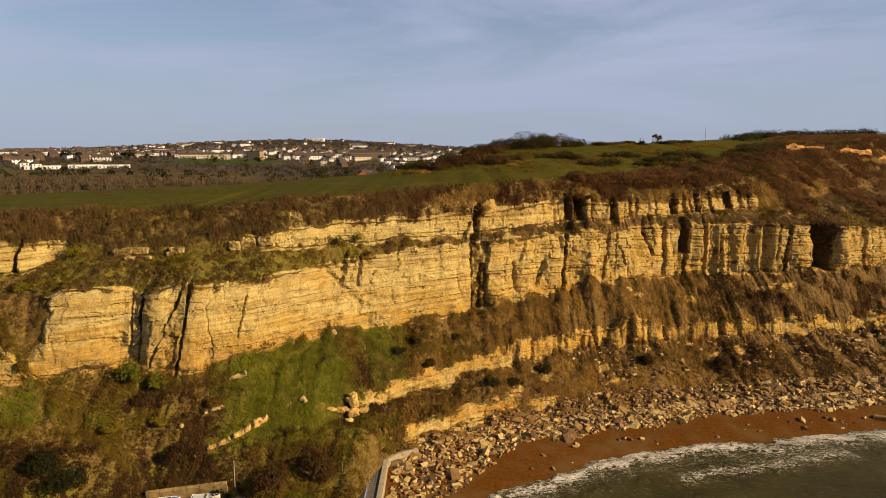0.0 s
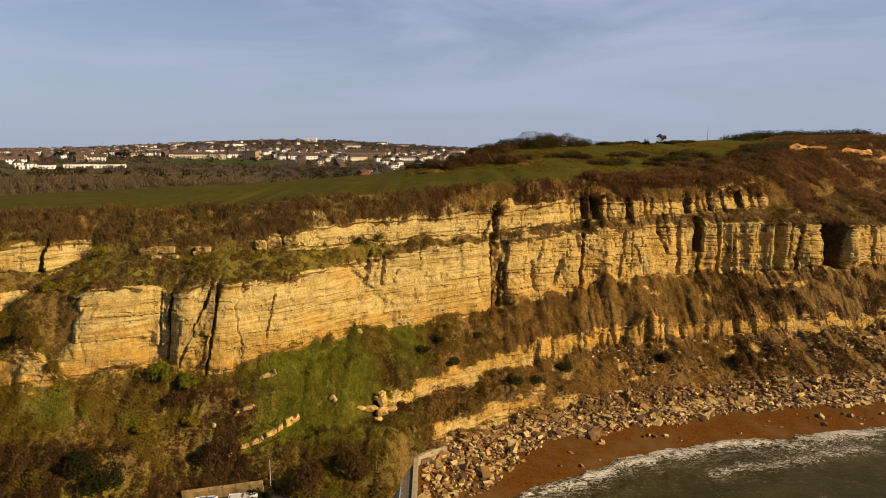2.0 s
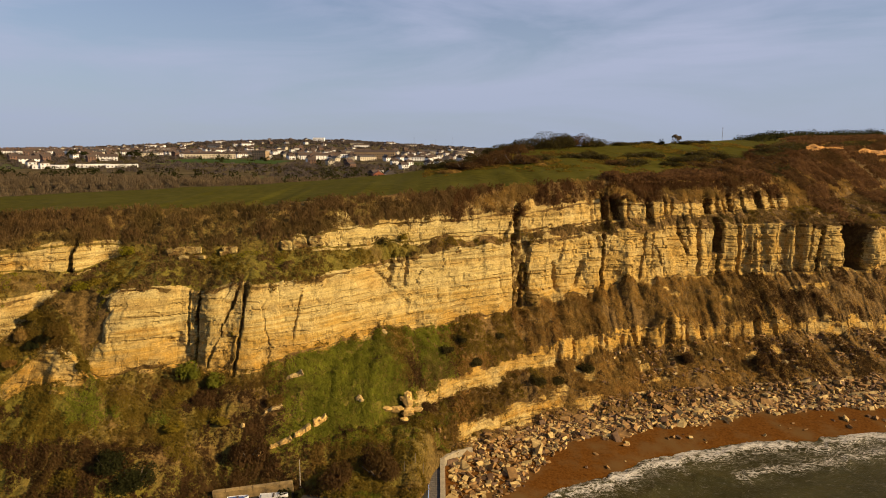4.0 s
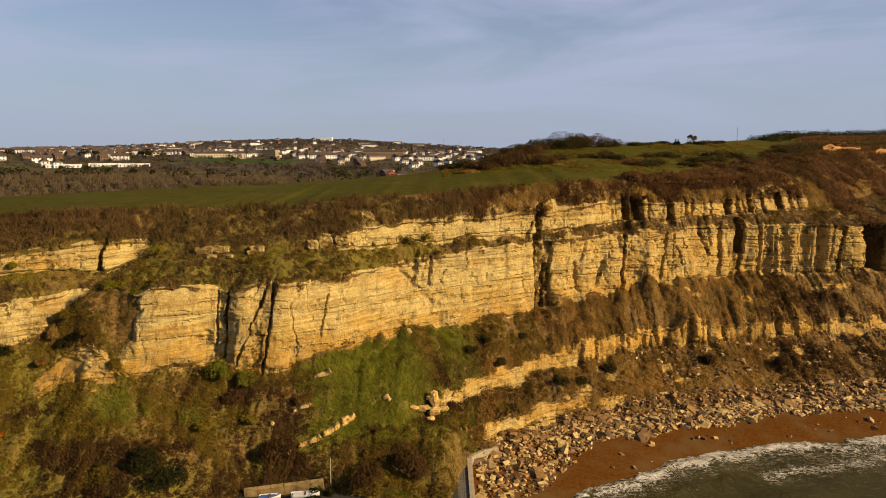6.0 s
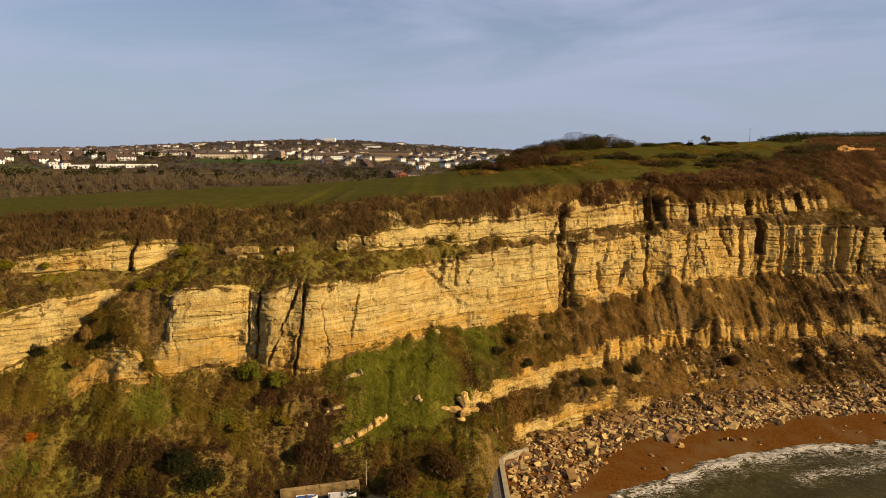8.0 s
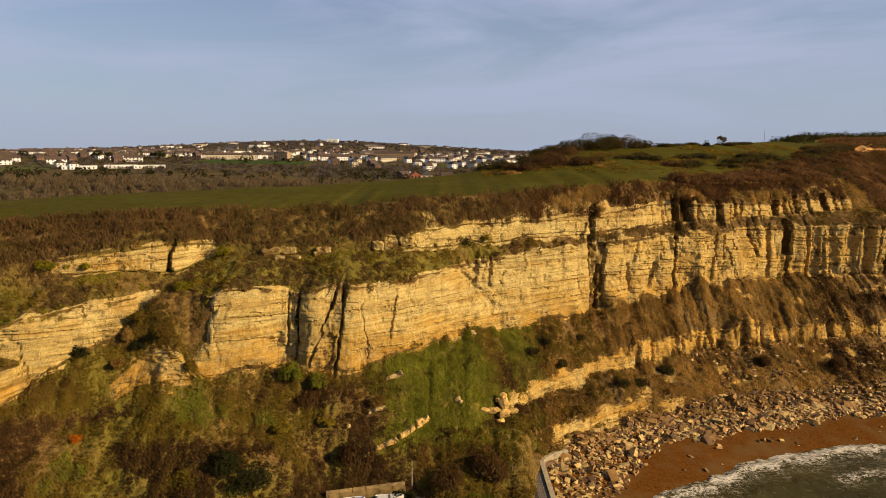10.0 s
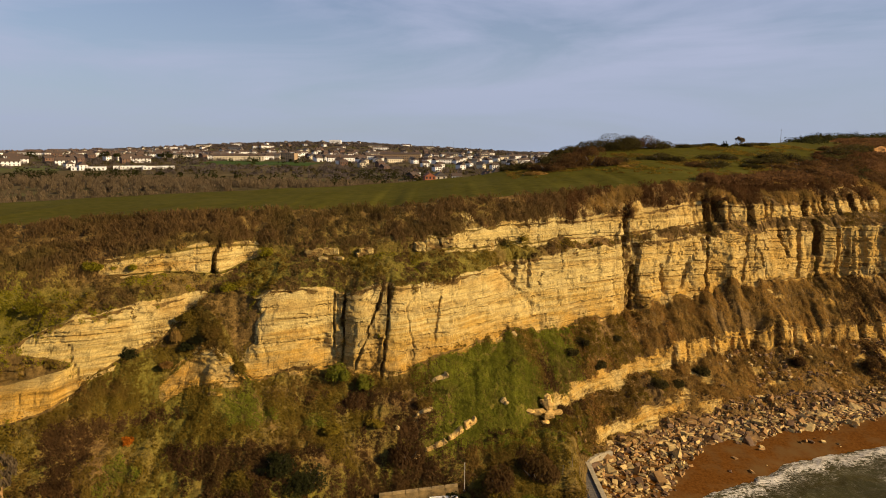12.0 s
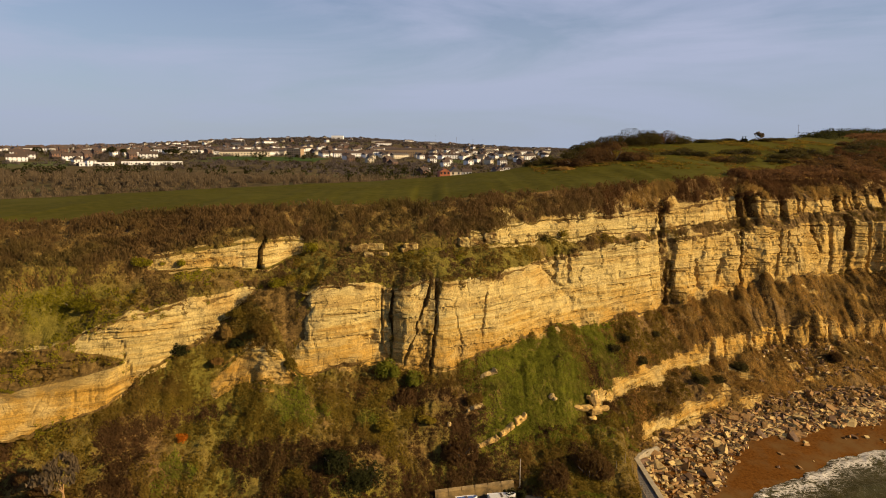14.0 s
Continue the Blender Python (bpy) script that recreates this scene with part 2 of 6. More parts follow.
def mat_plain(name, colour, rough=0.7, vary=0.25, scale=3.0, metal=0.0, bump=0.01):
    m, n, l, b = material(name)
    f = n_noise(n, l, n_map(n, l, (1, 1, 1)), scale, 5, 0.6)
    info = n.new("ShaderNodeObjectInfo")
    lo, hi = tuple(0.86 * c * (1 - vary) for c in colour), tuple(min(1.0, 0.86 * c * (1 + vary)) for c in colour)
    col = n_ramp(n, l, f, [(0.3, lo), (0.7, hi)])
    tone = n_ramp(n, l, info.outputs["Random"], [(0.0, grey(0.86)), (1.0, grey(1.1))])
    l.new(n_mix(n, l, 1.0, col, tone, "MULTIPLY"), b.inputs["Base Color"])
    b.inputs["Roughness"].default_value, b.inputs["Metallic"].default_value = rough, metal
    n_bump(n, l, b, f, 0.4, bump)
    return m


ROCK = mat_rock()
GRASS = mat_ground("short grass", [(0.3, (0.064, 0.059, 0.005)), (0.5, (0.088, 0.079, 0.007)), (0.72, (0.124, 0.103, 0.013))], 0.35, 0.08, second=((0.080, 0.072, 0.009), 0.035, 0.52, 0.75))
BEACH = mat_ground("wet red shingle", [(0.3, (0.085, 0.030, 0.006)), (0.5, (0.155, 0.060, 0.010)), (0.72, (0.21, 0.090, 0.018))], 1.6, 0.06, 0.8, second=((0.115, 0.062, 0.020), 0.12, 0.47, 0.66))
TWIG = mat_leaf("bare brown scrub", [(0.0, (0.074, 0.043, 0.015)), (0.5, (0.134, 0.080, 0.029)), (1.0, (0.21, 0.13, 0.048))], ((0.120, 0.085, 0.023), 0.06, 0.45, 0.65))
OLIVE = mat_leaf("olive bramble", [(0.0, (0.086, 0.060, 0.009)), (0.5, (0.156, 0.108, 0.015)), (1.0, (0.235, 0.162, 0.026))], ((0.135, 0.078, 0.020), 0.07, 0.46, 0.62))
GREEN = mat_leaf("green ivy and grass", [(0.0, (0.092, 0.094, 0.010)), (0.5, (0.170, 0.172, 0.018)), (1.0, (0.25, 0.245, 0.03))], ((0.115, 0.090, 0.020), 0.10, 0.50, 0.68))
STRAW = mat_leaf("dry straw grass", [(0.0, (0.19, 0.105, 0.025)), (0.5, (0.33, 0.195, 0.048)), (1.0, (0.42, 0.28, 0.088))], ((0.17, 0.11, 0.032), 0.12, 0.45, 0.65))
DARK = mat_leaf("dark evergreen", [(0.0, (0.012, 0.013, 0.004)), (0.6, (0.030, 0.031, 0.009)), (1.0, (0.06, 0.055, 0.016))])
GORSE = mat_leaf("dark gorse", [(0.0, (0.026, 0.022, 0.007)), (0.6, (0.055, 0.045, 0.013)), (1.0, (0.10, 0.076, 0.022))])
BRIAR = mat_leaf("reddish sunlit briar", [(0.0, (0.045, 0.021, 0.008)), (0.5, (0.084, 0.041, 0.015)), (1.0, (0.14, 0.072, 0.025))], ((0.100, 0.054, 0.018), 0.045, 0.52, 0.66))
FLUFF = mat_leaf("pale pinkish-brown bare twigs", [(0.0, (0.07, 0.034, 0.013)), (0.5, (0.125, 0.064, 0.025)), (1.0, (0.19, 0.105, 0.043))])
MAUVE = mat_leaf("reddish bare twigs", [(0.0, (0.04, 0.021, 0.008)), (0.5, (0.082, 0.044, 0.016)), (1.0, (0.14, 0.080, 0.028))], ((0.105, 0.062, 0.018), 0.05, 0.5, 0.68))
RUSSET = mat_leaf("russet dead bracken", [(0.0, (0.13, 0.068, 0.016)), (0.5, (0.27, 0.148, 0.037)), (1.0, (0.38, 0.225, 0.066))], ((0.17, 0.11, 0.030), 0.09, 0.48, 0.66))
LIME = mat_leaf("yellow-green moss and ivy", [(0.0, (0.10, 0.088, 0.007)), (0.5, (0.185, 0.158, 0.011)), (1.0, (0.27, 0.22, 0.02))])
YELLOW = mat_leaf("yellow gorse bloom", [(0.0, (0.11, 0.085, 0.010)), (0.6, (0.22, 0.16, 0.018)), (1.0, (0.36, 0.26, 0.028))])
RUST = mat_leaf("orange autumn leaves", [(0.0, (0.24, 0.065, 0.006)), (1.0, (0.50, 0.16, 0.012))])
WOOD = mat_leaf("bare winter wood", [(0.0, (0.085, 0.060, 0.033)), (0.5, (0.145, 0.105, 0.058)), (1.0, (0.21, 0.155, 0.088))])
# the haze over the distant trees is put into this greyed leaf colour
HAZE_WOOD = mat_leaf("leafless far woods greyed by haze", [(0.0, (0.070, 0.055, 0.046)), (0.5, (0.112, 0.090, 0.076)), (1.0, (0.16, 0.13, 0.11))])
CONCRETE = mat_plain("pale weathered concrete", (0.36, 0.30, 0.19), 0.85, 0.3, 1.2, bump=0.03)

# ---- the plan of the cliff: the lines at which its profile breaks ----
KX = (-260, -150, -137, -125, -112, -101, -96, -90, -80, -61, -46, -30, -18, -16.6, -12, 8, 25, 40, 62, 85, 108, 130, 145, 170, 300)
LINES = {
    "foot": ((60, 84, 90, 97, 104, 106, 103, 104, 105, 120.5, 122.5, 117, 118.5, 131, 143, 158, 164, 168, 174, 179, 182, 186, 189, 195, 230),
             (4, 5, 6, 7, 7, 7, 7, 7, 6.8, 6.8, 6.8, 6.8, 4.6, 4.5, 4, 2, 2, 2, 2, 2, 2, 2, 2, 2, 2)),
    "low_foot": ((64, 92, 98, 104, 110, 113, 111, 111.5, 112.5, 124, 127, 131, 127, 142.2, 146, 161.5, 170, 177, 182, 187, 190, 194, 197, 203, 240),
             (7, 11, 12, 13, 12, 11, 10.5, 10.5, 11, 9, 9, 9, 7, 5.7, 4.5, 4, 4.5, 5.5, 5.5, 5, 5, 5, 5, 5, 5)),
    "low_top": ((66, 97, 102, 109, 115, 118, 118, 118, 118, 127.5, 130, 134, 131, 144.4, 148, 163, 171.5, 179, 185, 190, 193, 197, 200, 206, 245),
             (9, 14, 15, 16, 15, 14, 14, 13.5, 13.6, 12, 11, 11, 9.5, 9.1, 8.5, 8.5, 8.5, 7.5, 7.5, 7, 7, 7, 7, 7, 7)),
    "mid_foot": ((67, 102, 107, 114, 124, 133.5, 131.5, 130.5, 125, 131, 133, 140.5, 153.5, 155, 160, 175.5, 184.3, 192.5, 198.5, 205, 210.7, 214, 218, 226, 270),
             (11, 16, 17, 19, 20.5, 27, 26.5, 25, 17, 16.5, 15, 12.5, 12.2, 12.1, 12, 12.3, 13.3, 14, 14, 14, 13.5, 13, 13, 13, 13)),
    "mid_top": ((68, 105, 112, 118, 127, 137.5, 136, 132.3, 131, 133, 134.5, 142.5, 155.2, 156.6, 161.5, 177.5, 186.5, 194.5, 201, 207, 212.5, 216, 220, 228, 272),
             (14, 18, 20.5, 23, 25, 33.5, 33, 27, 21, 18.5, 16.2, 16.8, 15.6, 15.5, 15, 17, 18.5, 19.5, 20.5, 18.5, 18.3, 18, 18, 18, 18)),
    "main_foot": ((70, 112, 117, 123, 132, 140.5, 141, 133.5, 139.5, 141, 148, 162.5, 171.5, 172.6, 176, 191.5, 200, 207, 214, 222, 228, 229, 232, 240, 300),
             (19, 22.5, 23, 27.5, 35, 42, 36, 27, 27, 25.5, 28, 29, 28, 27.9, 27.5, 27.5, 29, 30, 32, 32, 31.5, 33, 33, 33, 35)),
    "main_top": ((72, 117, 121.5, 124.5, 133.5, 143, 150, 139.5, 144, 147.3, 152.5, 169.5, 177.8, 178.8, 182, 195, 204, 212.5, 217.5, 225.5, 228.7, 230.3, 234, 243, 304),
             (32, 37.5, 38, 42.5, 44.3, 44.2, 46, 43.5, 45.5, 44.3, 45.5, 46, 46.9, 47, 47.3, 48, 48.5, 49.2, 50, 50, 49.7, 49.3, 48, 47, 47)),
    "upper_foot": ((90, 124, 130, 136, 142, 147.8, 153.5, 154.5, 155, 158.5, 163.5, 177.5, 184.2, 184.9, 187.5, 198, 206.5, 216.5, 220, 229.5, 240, 252, 262, 285, 380),
             (51, 48, 48, 49.2, 49.4, 47.7, 49.7, 51.5, 51.5, 51.3, 51.2, 50.6, 50.8, 50.8, 50.9, 50.6, 51.2, 52.4, 53, 53.4, 54, 54, 54, 56, 62)),
    "upper_top": ((93, 126, 132, 138, 143.5, 149.5, 155.5, 155.5, 155.8, 159.5, 165, 178.8, 185.6, 186.4, 189, 199.5, 208.5, 219, 221.5, 231, 243, 256, 266, 289, 386),
             (53, 52, 52, 52.6, 54.5, 55, 54.1, 54, 53, 53.8, 55.2, 56.2, 56.1, 56.1, 56, 57, 58, 59, 58, 59.3, 58.8, 58.3, 57.5, 59, 65)),
    "brink": ((110, 152, 156, 159, 162, 164, 164.7, 166, 169, 175, 181, 188.5, 193.5, 194.1, 196, 206, 216, 225, 232, 239, 251, 270, 286, 322, 430),
             (57, 59.3, 59.9, 60.6, 61.1, 61.2, 61.4, 61.3, 61.5, 61.8, 63.2, 63.7, 64.1, 64.1, 64.3, 65, 65.6, 66.2, 65, 64.5, 64.5, 65, 66.5, 73, 84)),
}
NAMES = tuple(LINES)
BAND_ROWS = (14, 14, 20, 26, 44, 60, 28, 20, 34)
ROCKY = (False, True, False, True, False, True, False, True, False)


def spaced():
    """Columns: close together where the camera passes, wide apart beyond."""
    fine = np.concatenate([np.arange(-172, -95, 0.42), np.arange(-95, -46, 0.26), np.arange(-46, 172.01, 0.42)])
    left = -172 - np.cumsum(np.linspace(1, 8, 18))
    right = 172 + np.cumsum(np.linspace(1, 20, 28))
    return np.concatenate([left[::-1], fine, right])


# local bends of those lines: line, x, half width, shift in y, shift in z
BENDS = (
    ("main_foot", -74.8, 3.2, 2.2, 0.6), ("main_top", -72.0, 4.0, 0.6, -1.2), ("main_top", -28.0, 9.0, 3.0, 0.4), ("main_foot", -63.5, 2.0, 0.5, 1.5), ("main_top", -63.0, 2.5, 0.4, 0.8), ("main_top", -86.0, 3.0, 0.0, 1.2), ("main_top", -96.2, 3.8, -6.2, 0.0), ("main_foot", -98.0, 6.0, -4.2, 1.6), ("mid_top", -98.5, 6.0, -3.2, 0.8), ("mid_foot", -99.0, 5.5, -2.0, 0.0),
    ("mid_top", 62.0, 5.0, 0.0, 2.0), ("mid_foot", 62.0, 6.0, 0.0, -0.6), ("main_foot", 50.0, 3.0, -1.0, 2.4), ("main_foot", 18.0, 3.0, -0.6, 1.6), ("main_foot", 29.0, 4.0, -0.6, 2.0), ("main_foot", 67.0, 4.0, -0.6, 1.6),
)


def line_at(name, xs):
    """y and z of a break line, rounded off a little between its knots."""
    ys, zs = LINES[name]
    wide = [(np.interp(xs + d, KX, ys), np.interp(xs + d, KX, zs)) for d in (-1.4, -0.7, 0, 0.7, 1.4)]
    y, z = np.mean([w[0] for w in wide], 0), np.mean([w[1] for w in wide], 0)
    for line, cx, half, dy, dz in BENDS:
        if line == name:
            bend = np.exp(-((xs - cx) / half) ** 2)
            y, z = y + dy * bend, z + dz * bend
    return y, z


XS = spaced()
EDGE_WOBBLE = {"low_foot": 0.8, "low_top": 1.4, "mid_foot": 1.0, "mid_top": 1.6, "main_foot": 1.5, "main_top": 0.9, "upper_foot": 0.8, "upper_top": 0.9}

# openings in the faces: x, half width, depth, lowest z, highest z, lean, how much soil, brown crust and painted shade
# darken them
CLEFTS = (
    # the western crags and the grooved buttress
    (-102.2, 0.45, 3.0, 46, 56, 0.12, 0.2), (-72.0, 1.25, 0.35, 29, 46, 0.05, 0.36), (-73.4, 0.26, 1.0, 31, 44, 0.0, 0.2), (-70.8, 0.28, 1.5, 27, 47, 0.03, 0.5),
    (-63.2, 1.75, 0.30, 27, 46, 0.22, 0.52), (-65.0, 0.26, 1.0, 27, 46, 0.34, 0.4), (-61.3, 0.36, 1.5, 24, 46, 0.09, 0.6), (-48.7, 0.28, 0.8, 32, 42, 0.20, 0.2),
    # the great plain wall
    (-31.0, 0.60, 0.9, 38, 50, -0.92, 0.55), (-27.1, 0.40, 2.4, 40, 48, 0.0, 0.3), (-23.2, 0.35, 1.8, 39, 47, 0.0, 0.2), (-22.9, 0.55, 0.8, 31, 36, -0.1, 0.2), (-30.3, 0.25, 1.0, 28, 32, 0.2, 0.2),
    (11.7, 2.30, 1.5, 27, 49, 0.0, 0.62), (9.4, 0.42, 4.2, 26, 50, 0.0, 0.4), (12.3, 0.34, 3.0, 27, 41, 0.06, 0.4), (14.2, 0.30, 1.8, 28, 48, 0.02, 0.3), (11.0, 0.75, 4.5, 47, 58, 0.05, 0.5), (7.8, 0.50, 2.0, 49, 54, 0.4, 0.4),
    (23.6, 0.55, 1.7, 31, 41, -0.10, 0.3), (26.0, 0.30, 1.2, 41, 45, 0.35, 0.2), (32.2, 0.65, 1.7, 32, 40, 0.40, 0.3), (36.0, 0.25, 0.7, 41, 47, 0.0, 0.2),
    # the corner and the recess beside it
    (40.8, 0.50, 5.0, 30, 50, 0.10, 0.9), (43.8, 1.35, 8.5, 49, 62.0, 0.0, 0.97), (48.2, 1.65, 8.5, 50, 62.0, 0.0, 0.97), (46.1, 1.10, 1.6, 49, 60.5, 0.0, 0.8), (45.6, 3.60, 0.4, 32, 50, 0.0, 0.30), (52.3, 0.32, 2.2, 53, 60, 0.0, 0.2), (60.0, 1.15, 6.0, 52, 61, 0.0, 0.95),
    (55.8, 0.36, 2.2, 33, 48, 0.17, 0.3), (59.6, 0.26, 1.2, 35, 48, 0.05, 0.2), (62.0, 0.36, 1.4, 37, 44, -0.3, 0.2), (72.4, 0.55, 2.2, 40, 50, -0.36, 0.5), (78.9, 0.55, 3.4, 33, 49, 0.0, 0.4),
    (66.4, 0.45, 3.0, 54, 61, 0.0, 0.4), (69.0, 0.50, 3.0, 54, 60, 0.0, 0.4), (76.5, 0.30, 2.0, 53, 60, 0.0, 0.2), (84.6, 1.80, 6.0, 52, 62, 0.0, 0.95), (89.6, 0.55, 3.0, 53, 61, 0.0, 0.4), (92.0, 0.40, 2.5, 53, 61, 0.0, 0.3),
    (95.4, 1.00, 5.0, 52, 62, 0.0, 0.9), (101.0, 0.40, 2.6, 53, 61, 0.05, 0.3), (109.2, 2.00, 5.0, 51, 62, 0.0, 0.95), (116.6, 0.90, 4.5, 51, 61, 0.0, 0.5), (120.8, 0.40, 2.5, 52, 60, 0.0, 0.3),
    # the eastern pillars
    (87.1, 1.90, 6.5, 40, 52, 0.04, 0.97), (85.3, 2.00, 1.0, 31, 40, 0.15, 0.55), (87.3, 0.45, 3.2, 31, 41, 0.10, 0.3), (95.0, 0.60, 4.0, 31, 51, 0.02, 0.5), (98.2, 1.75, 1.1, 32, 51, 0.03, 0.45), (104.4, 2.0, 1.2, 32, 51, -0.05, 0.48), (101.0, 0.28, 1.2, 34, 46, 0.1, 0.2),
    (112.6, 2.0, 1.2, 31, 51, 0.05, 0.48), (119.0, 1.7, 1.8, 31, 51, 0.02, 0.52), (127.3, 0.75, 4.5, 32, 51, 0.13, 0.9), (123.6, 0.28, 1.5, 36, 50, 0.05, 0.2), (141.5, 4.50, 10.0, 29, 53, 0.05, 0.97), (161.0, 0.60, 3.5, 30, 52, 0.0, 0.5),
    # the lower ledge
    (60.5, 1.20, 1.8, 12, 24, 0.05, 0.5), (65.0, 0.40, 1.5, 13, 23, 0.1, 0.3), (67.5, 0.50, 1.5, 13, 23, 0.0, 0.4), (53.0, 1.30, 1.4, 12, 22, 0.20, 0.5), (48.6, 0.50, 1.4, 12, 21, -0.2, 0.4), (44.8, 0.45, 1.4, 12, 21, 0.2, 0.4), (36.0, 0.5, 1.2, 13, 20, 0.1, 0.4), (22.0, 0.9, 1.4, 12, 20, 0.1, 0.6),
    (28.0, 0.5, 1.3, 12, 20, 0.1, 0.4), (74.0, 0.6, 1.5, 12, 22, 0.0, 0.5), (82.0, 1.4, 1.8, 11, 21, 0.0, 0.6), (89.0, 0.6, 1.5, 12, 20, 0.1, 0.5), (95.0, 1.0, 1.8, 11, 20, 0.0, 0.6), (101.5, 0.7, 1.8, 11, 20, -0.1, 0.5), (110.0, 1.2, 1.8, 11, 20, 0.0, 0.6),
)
# rounded hollows and bulges of the faces: x, z, half width, half height, how far out
SWELLS = (
    (-76.6, 32.4, 1.8, 1.2, -1.5), (-73.2, 30.6, 1.2, 1.2, -0.9), (-79.5, 29.5, 3.2, 1.6, 0.9), (-55.0, 30.0, 5.5, 9.0, 0.9), (-67.6, 36.0, 2.4, 9.0, 1.3), (-84.0, 36.0, 5.0, 7.0, 0.8), (-45.0, 33.0, 4.0, 4.0, 0.7), (-44.4, 43.0, 5.0, 4.0, -0.9),
    (149.4, 41.0, 3.2, 9.0, 2.6), (133.0, 40.0, 3.4, 9.0, 0.8), (108.6, 41.0, 1.4, 9.0, 0.7), (116.2, 41.0, 1.1, 9.0, 0.7), (93.0, 41.0, 1.5, 9.0, 0.6), (123.6, 41.0, 2.2, 9.0, 0.5), (16.5, 30.0, 2.0, 3.0, 1.3), (3.0, 29.5, 2.0, 2.4, 1.2), (63.5, 18.0, 2.5, 5.0, 2.2), (57.0, 18.0, 2.2, 5.0, 1.8), (70.5, 17.5, 2.0, 4.0, 1.2),
)


def joints(xs, zs, size, seed):
    """Distance to the nearest of a row of uneven joints, and which joint it is."""
    w = xs + 0.16 * size * fbm(zs / 4, xs * 0 + 2, 3, seed + 1) + 0.10 * fbm(zs / 1.2, xs * 0 + 5, 2, seed + 6)
    cell = np.floor(w / size)
    best, which = np.full(np.shape(w), 1e9), cell
    for k in (-1, 0, 1):
        c = cell + k
        d = np.abs(w - (c + 0.1 + 0.8 * hsh(c, c * 0, seed)) * size)
        which = np.where(d < best, c, which)
        best = np.minimum(best, d)
    return best, which


def cleft_sway(zs, cx, half):
    """How a cleft wanders off its line: thin cracks more than the wide ones."""
    if half < 0.6:
        return 0.75 * fbm(zs / 3.4, zs * 0 + cx, 4, 60, 0.65)
    return 0.45 * fbm(zs / 4.0, zs * 0 + cx, 4, 60, 0.6)


def opening(xs, zs, cleft):
    """From 0 on the face to 1 inside a cleft or recess."""
    cx, half, depth, lo, hi, lean, crust_shade = cleft
    sway = lean * (zs - 0.5 * (lo + hi)) + cleft_sway(zs, cx, half)
    if half < 0.7:
        w = half * (0.45 + 1.1 * vn(zs / 1.7, zs * 0 + cx * 3.1, 61))
        shape = np.exp(-np.abs((xs - cx - sway) / w) ** 3)
    else:
        w = half * (0.80 + 0.40 * vn(zs / 2.6, zs * 0 + cx * 3.1, 61))
        shape = np.exp(-np.abs((xs - cx - sway) / w) ** 8)
    return shape * smooth(lo - 0.8, lo + 1.2, zs) * (1 - smooth(hi - 0.8, hi + 0.6, zs))


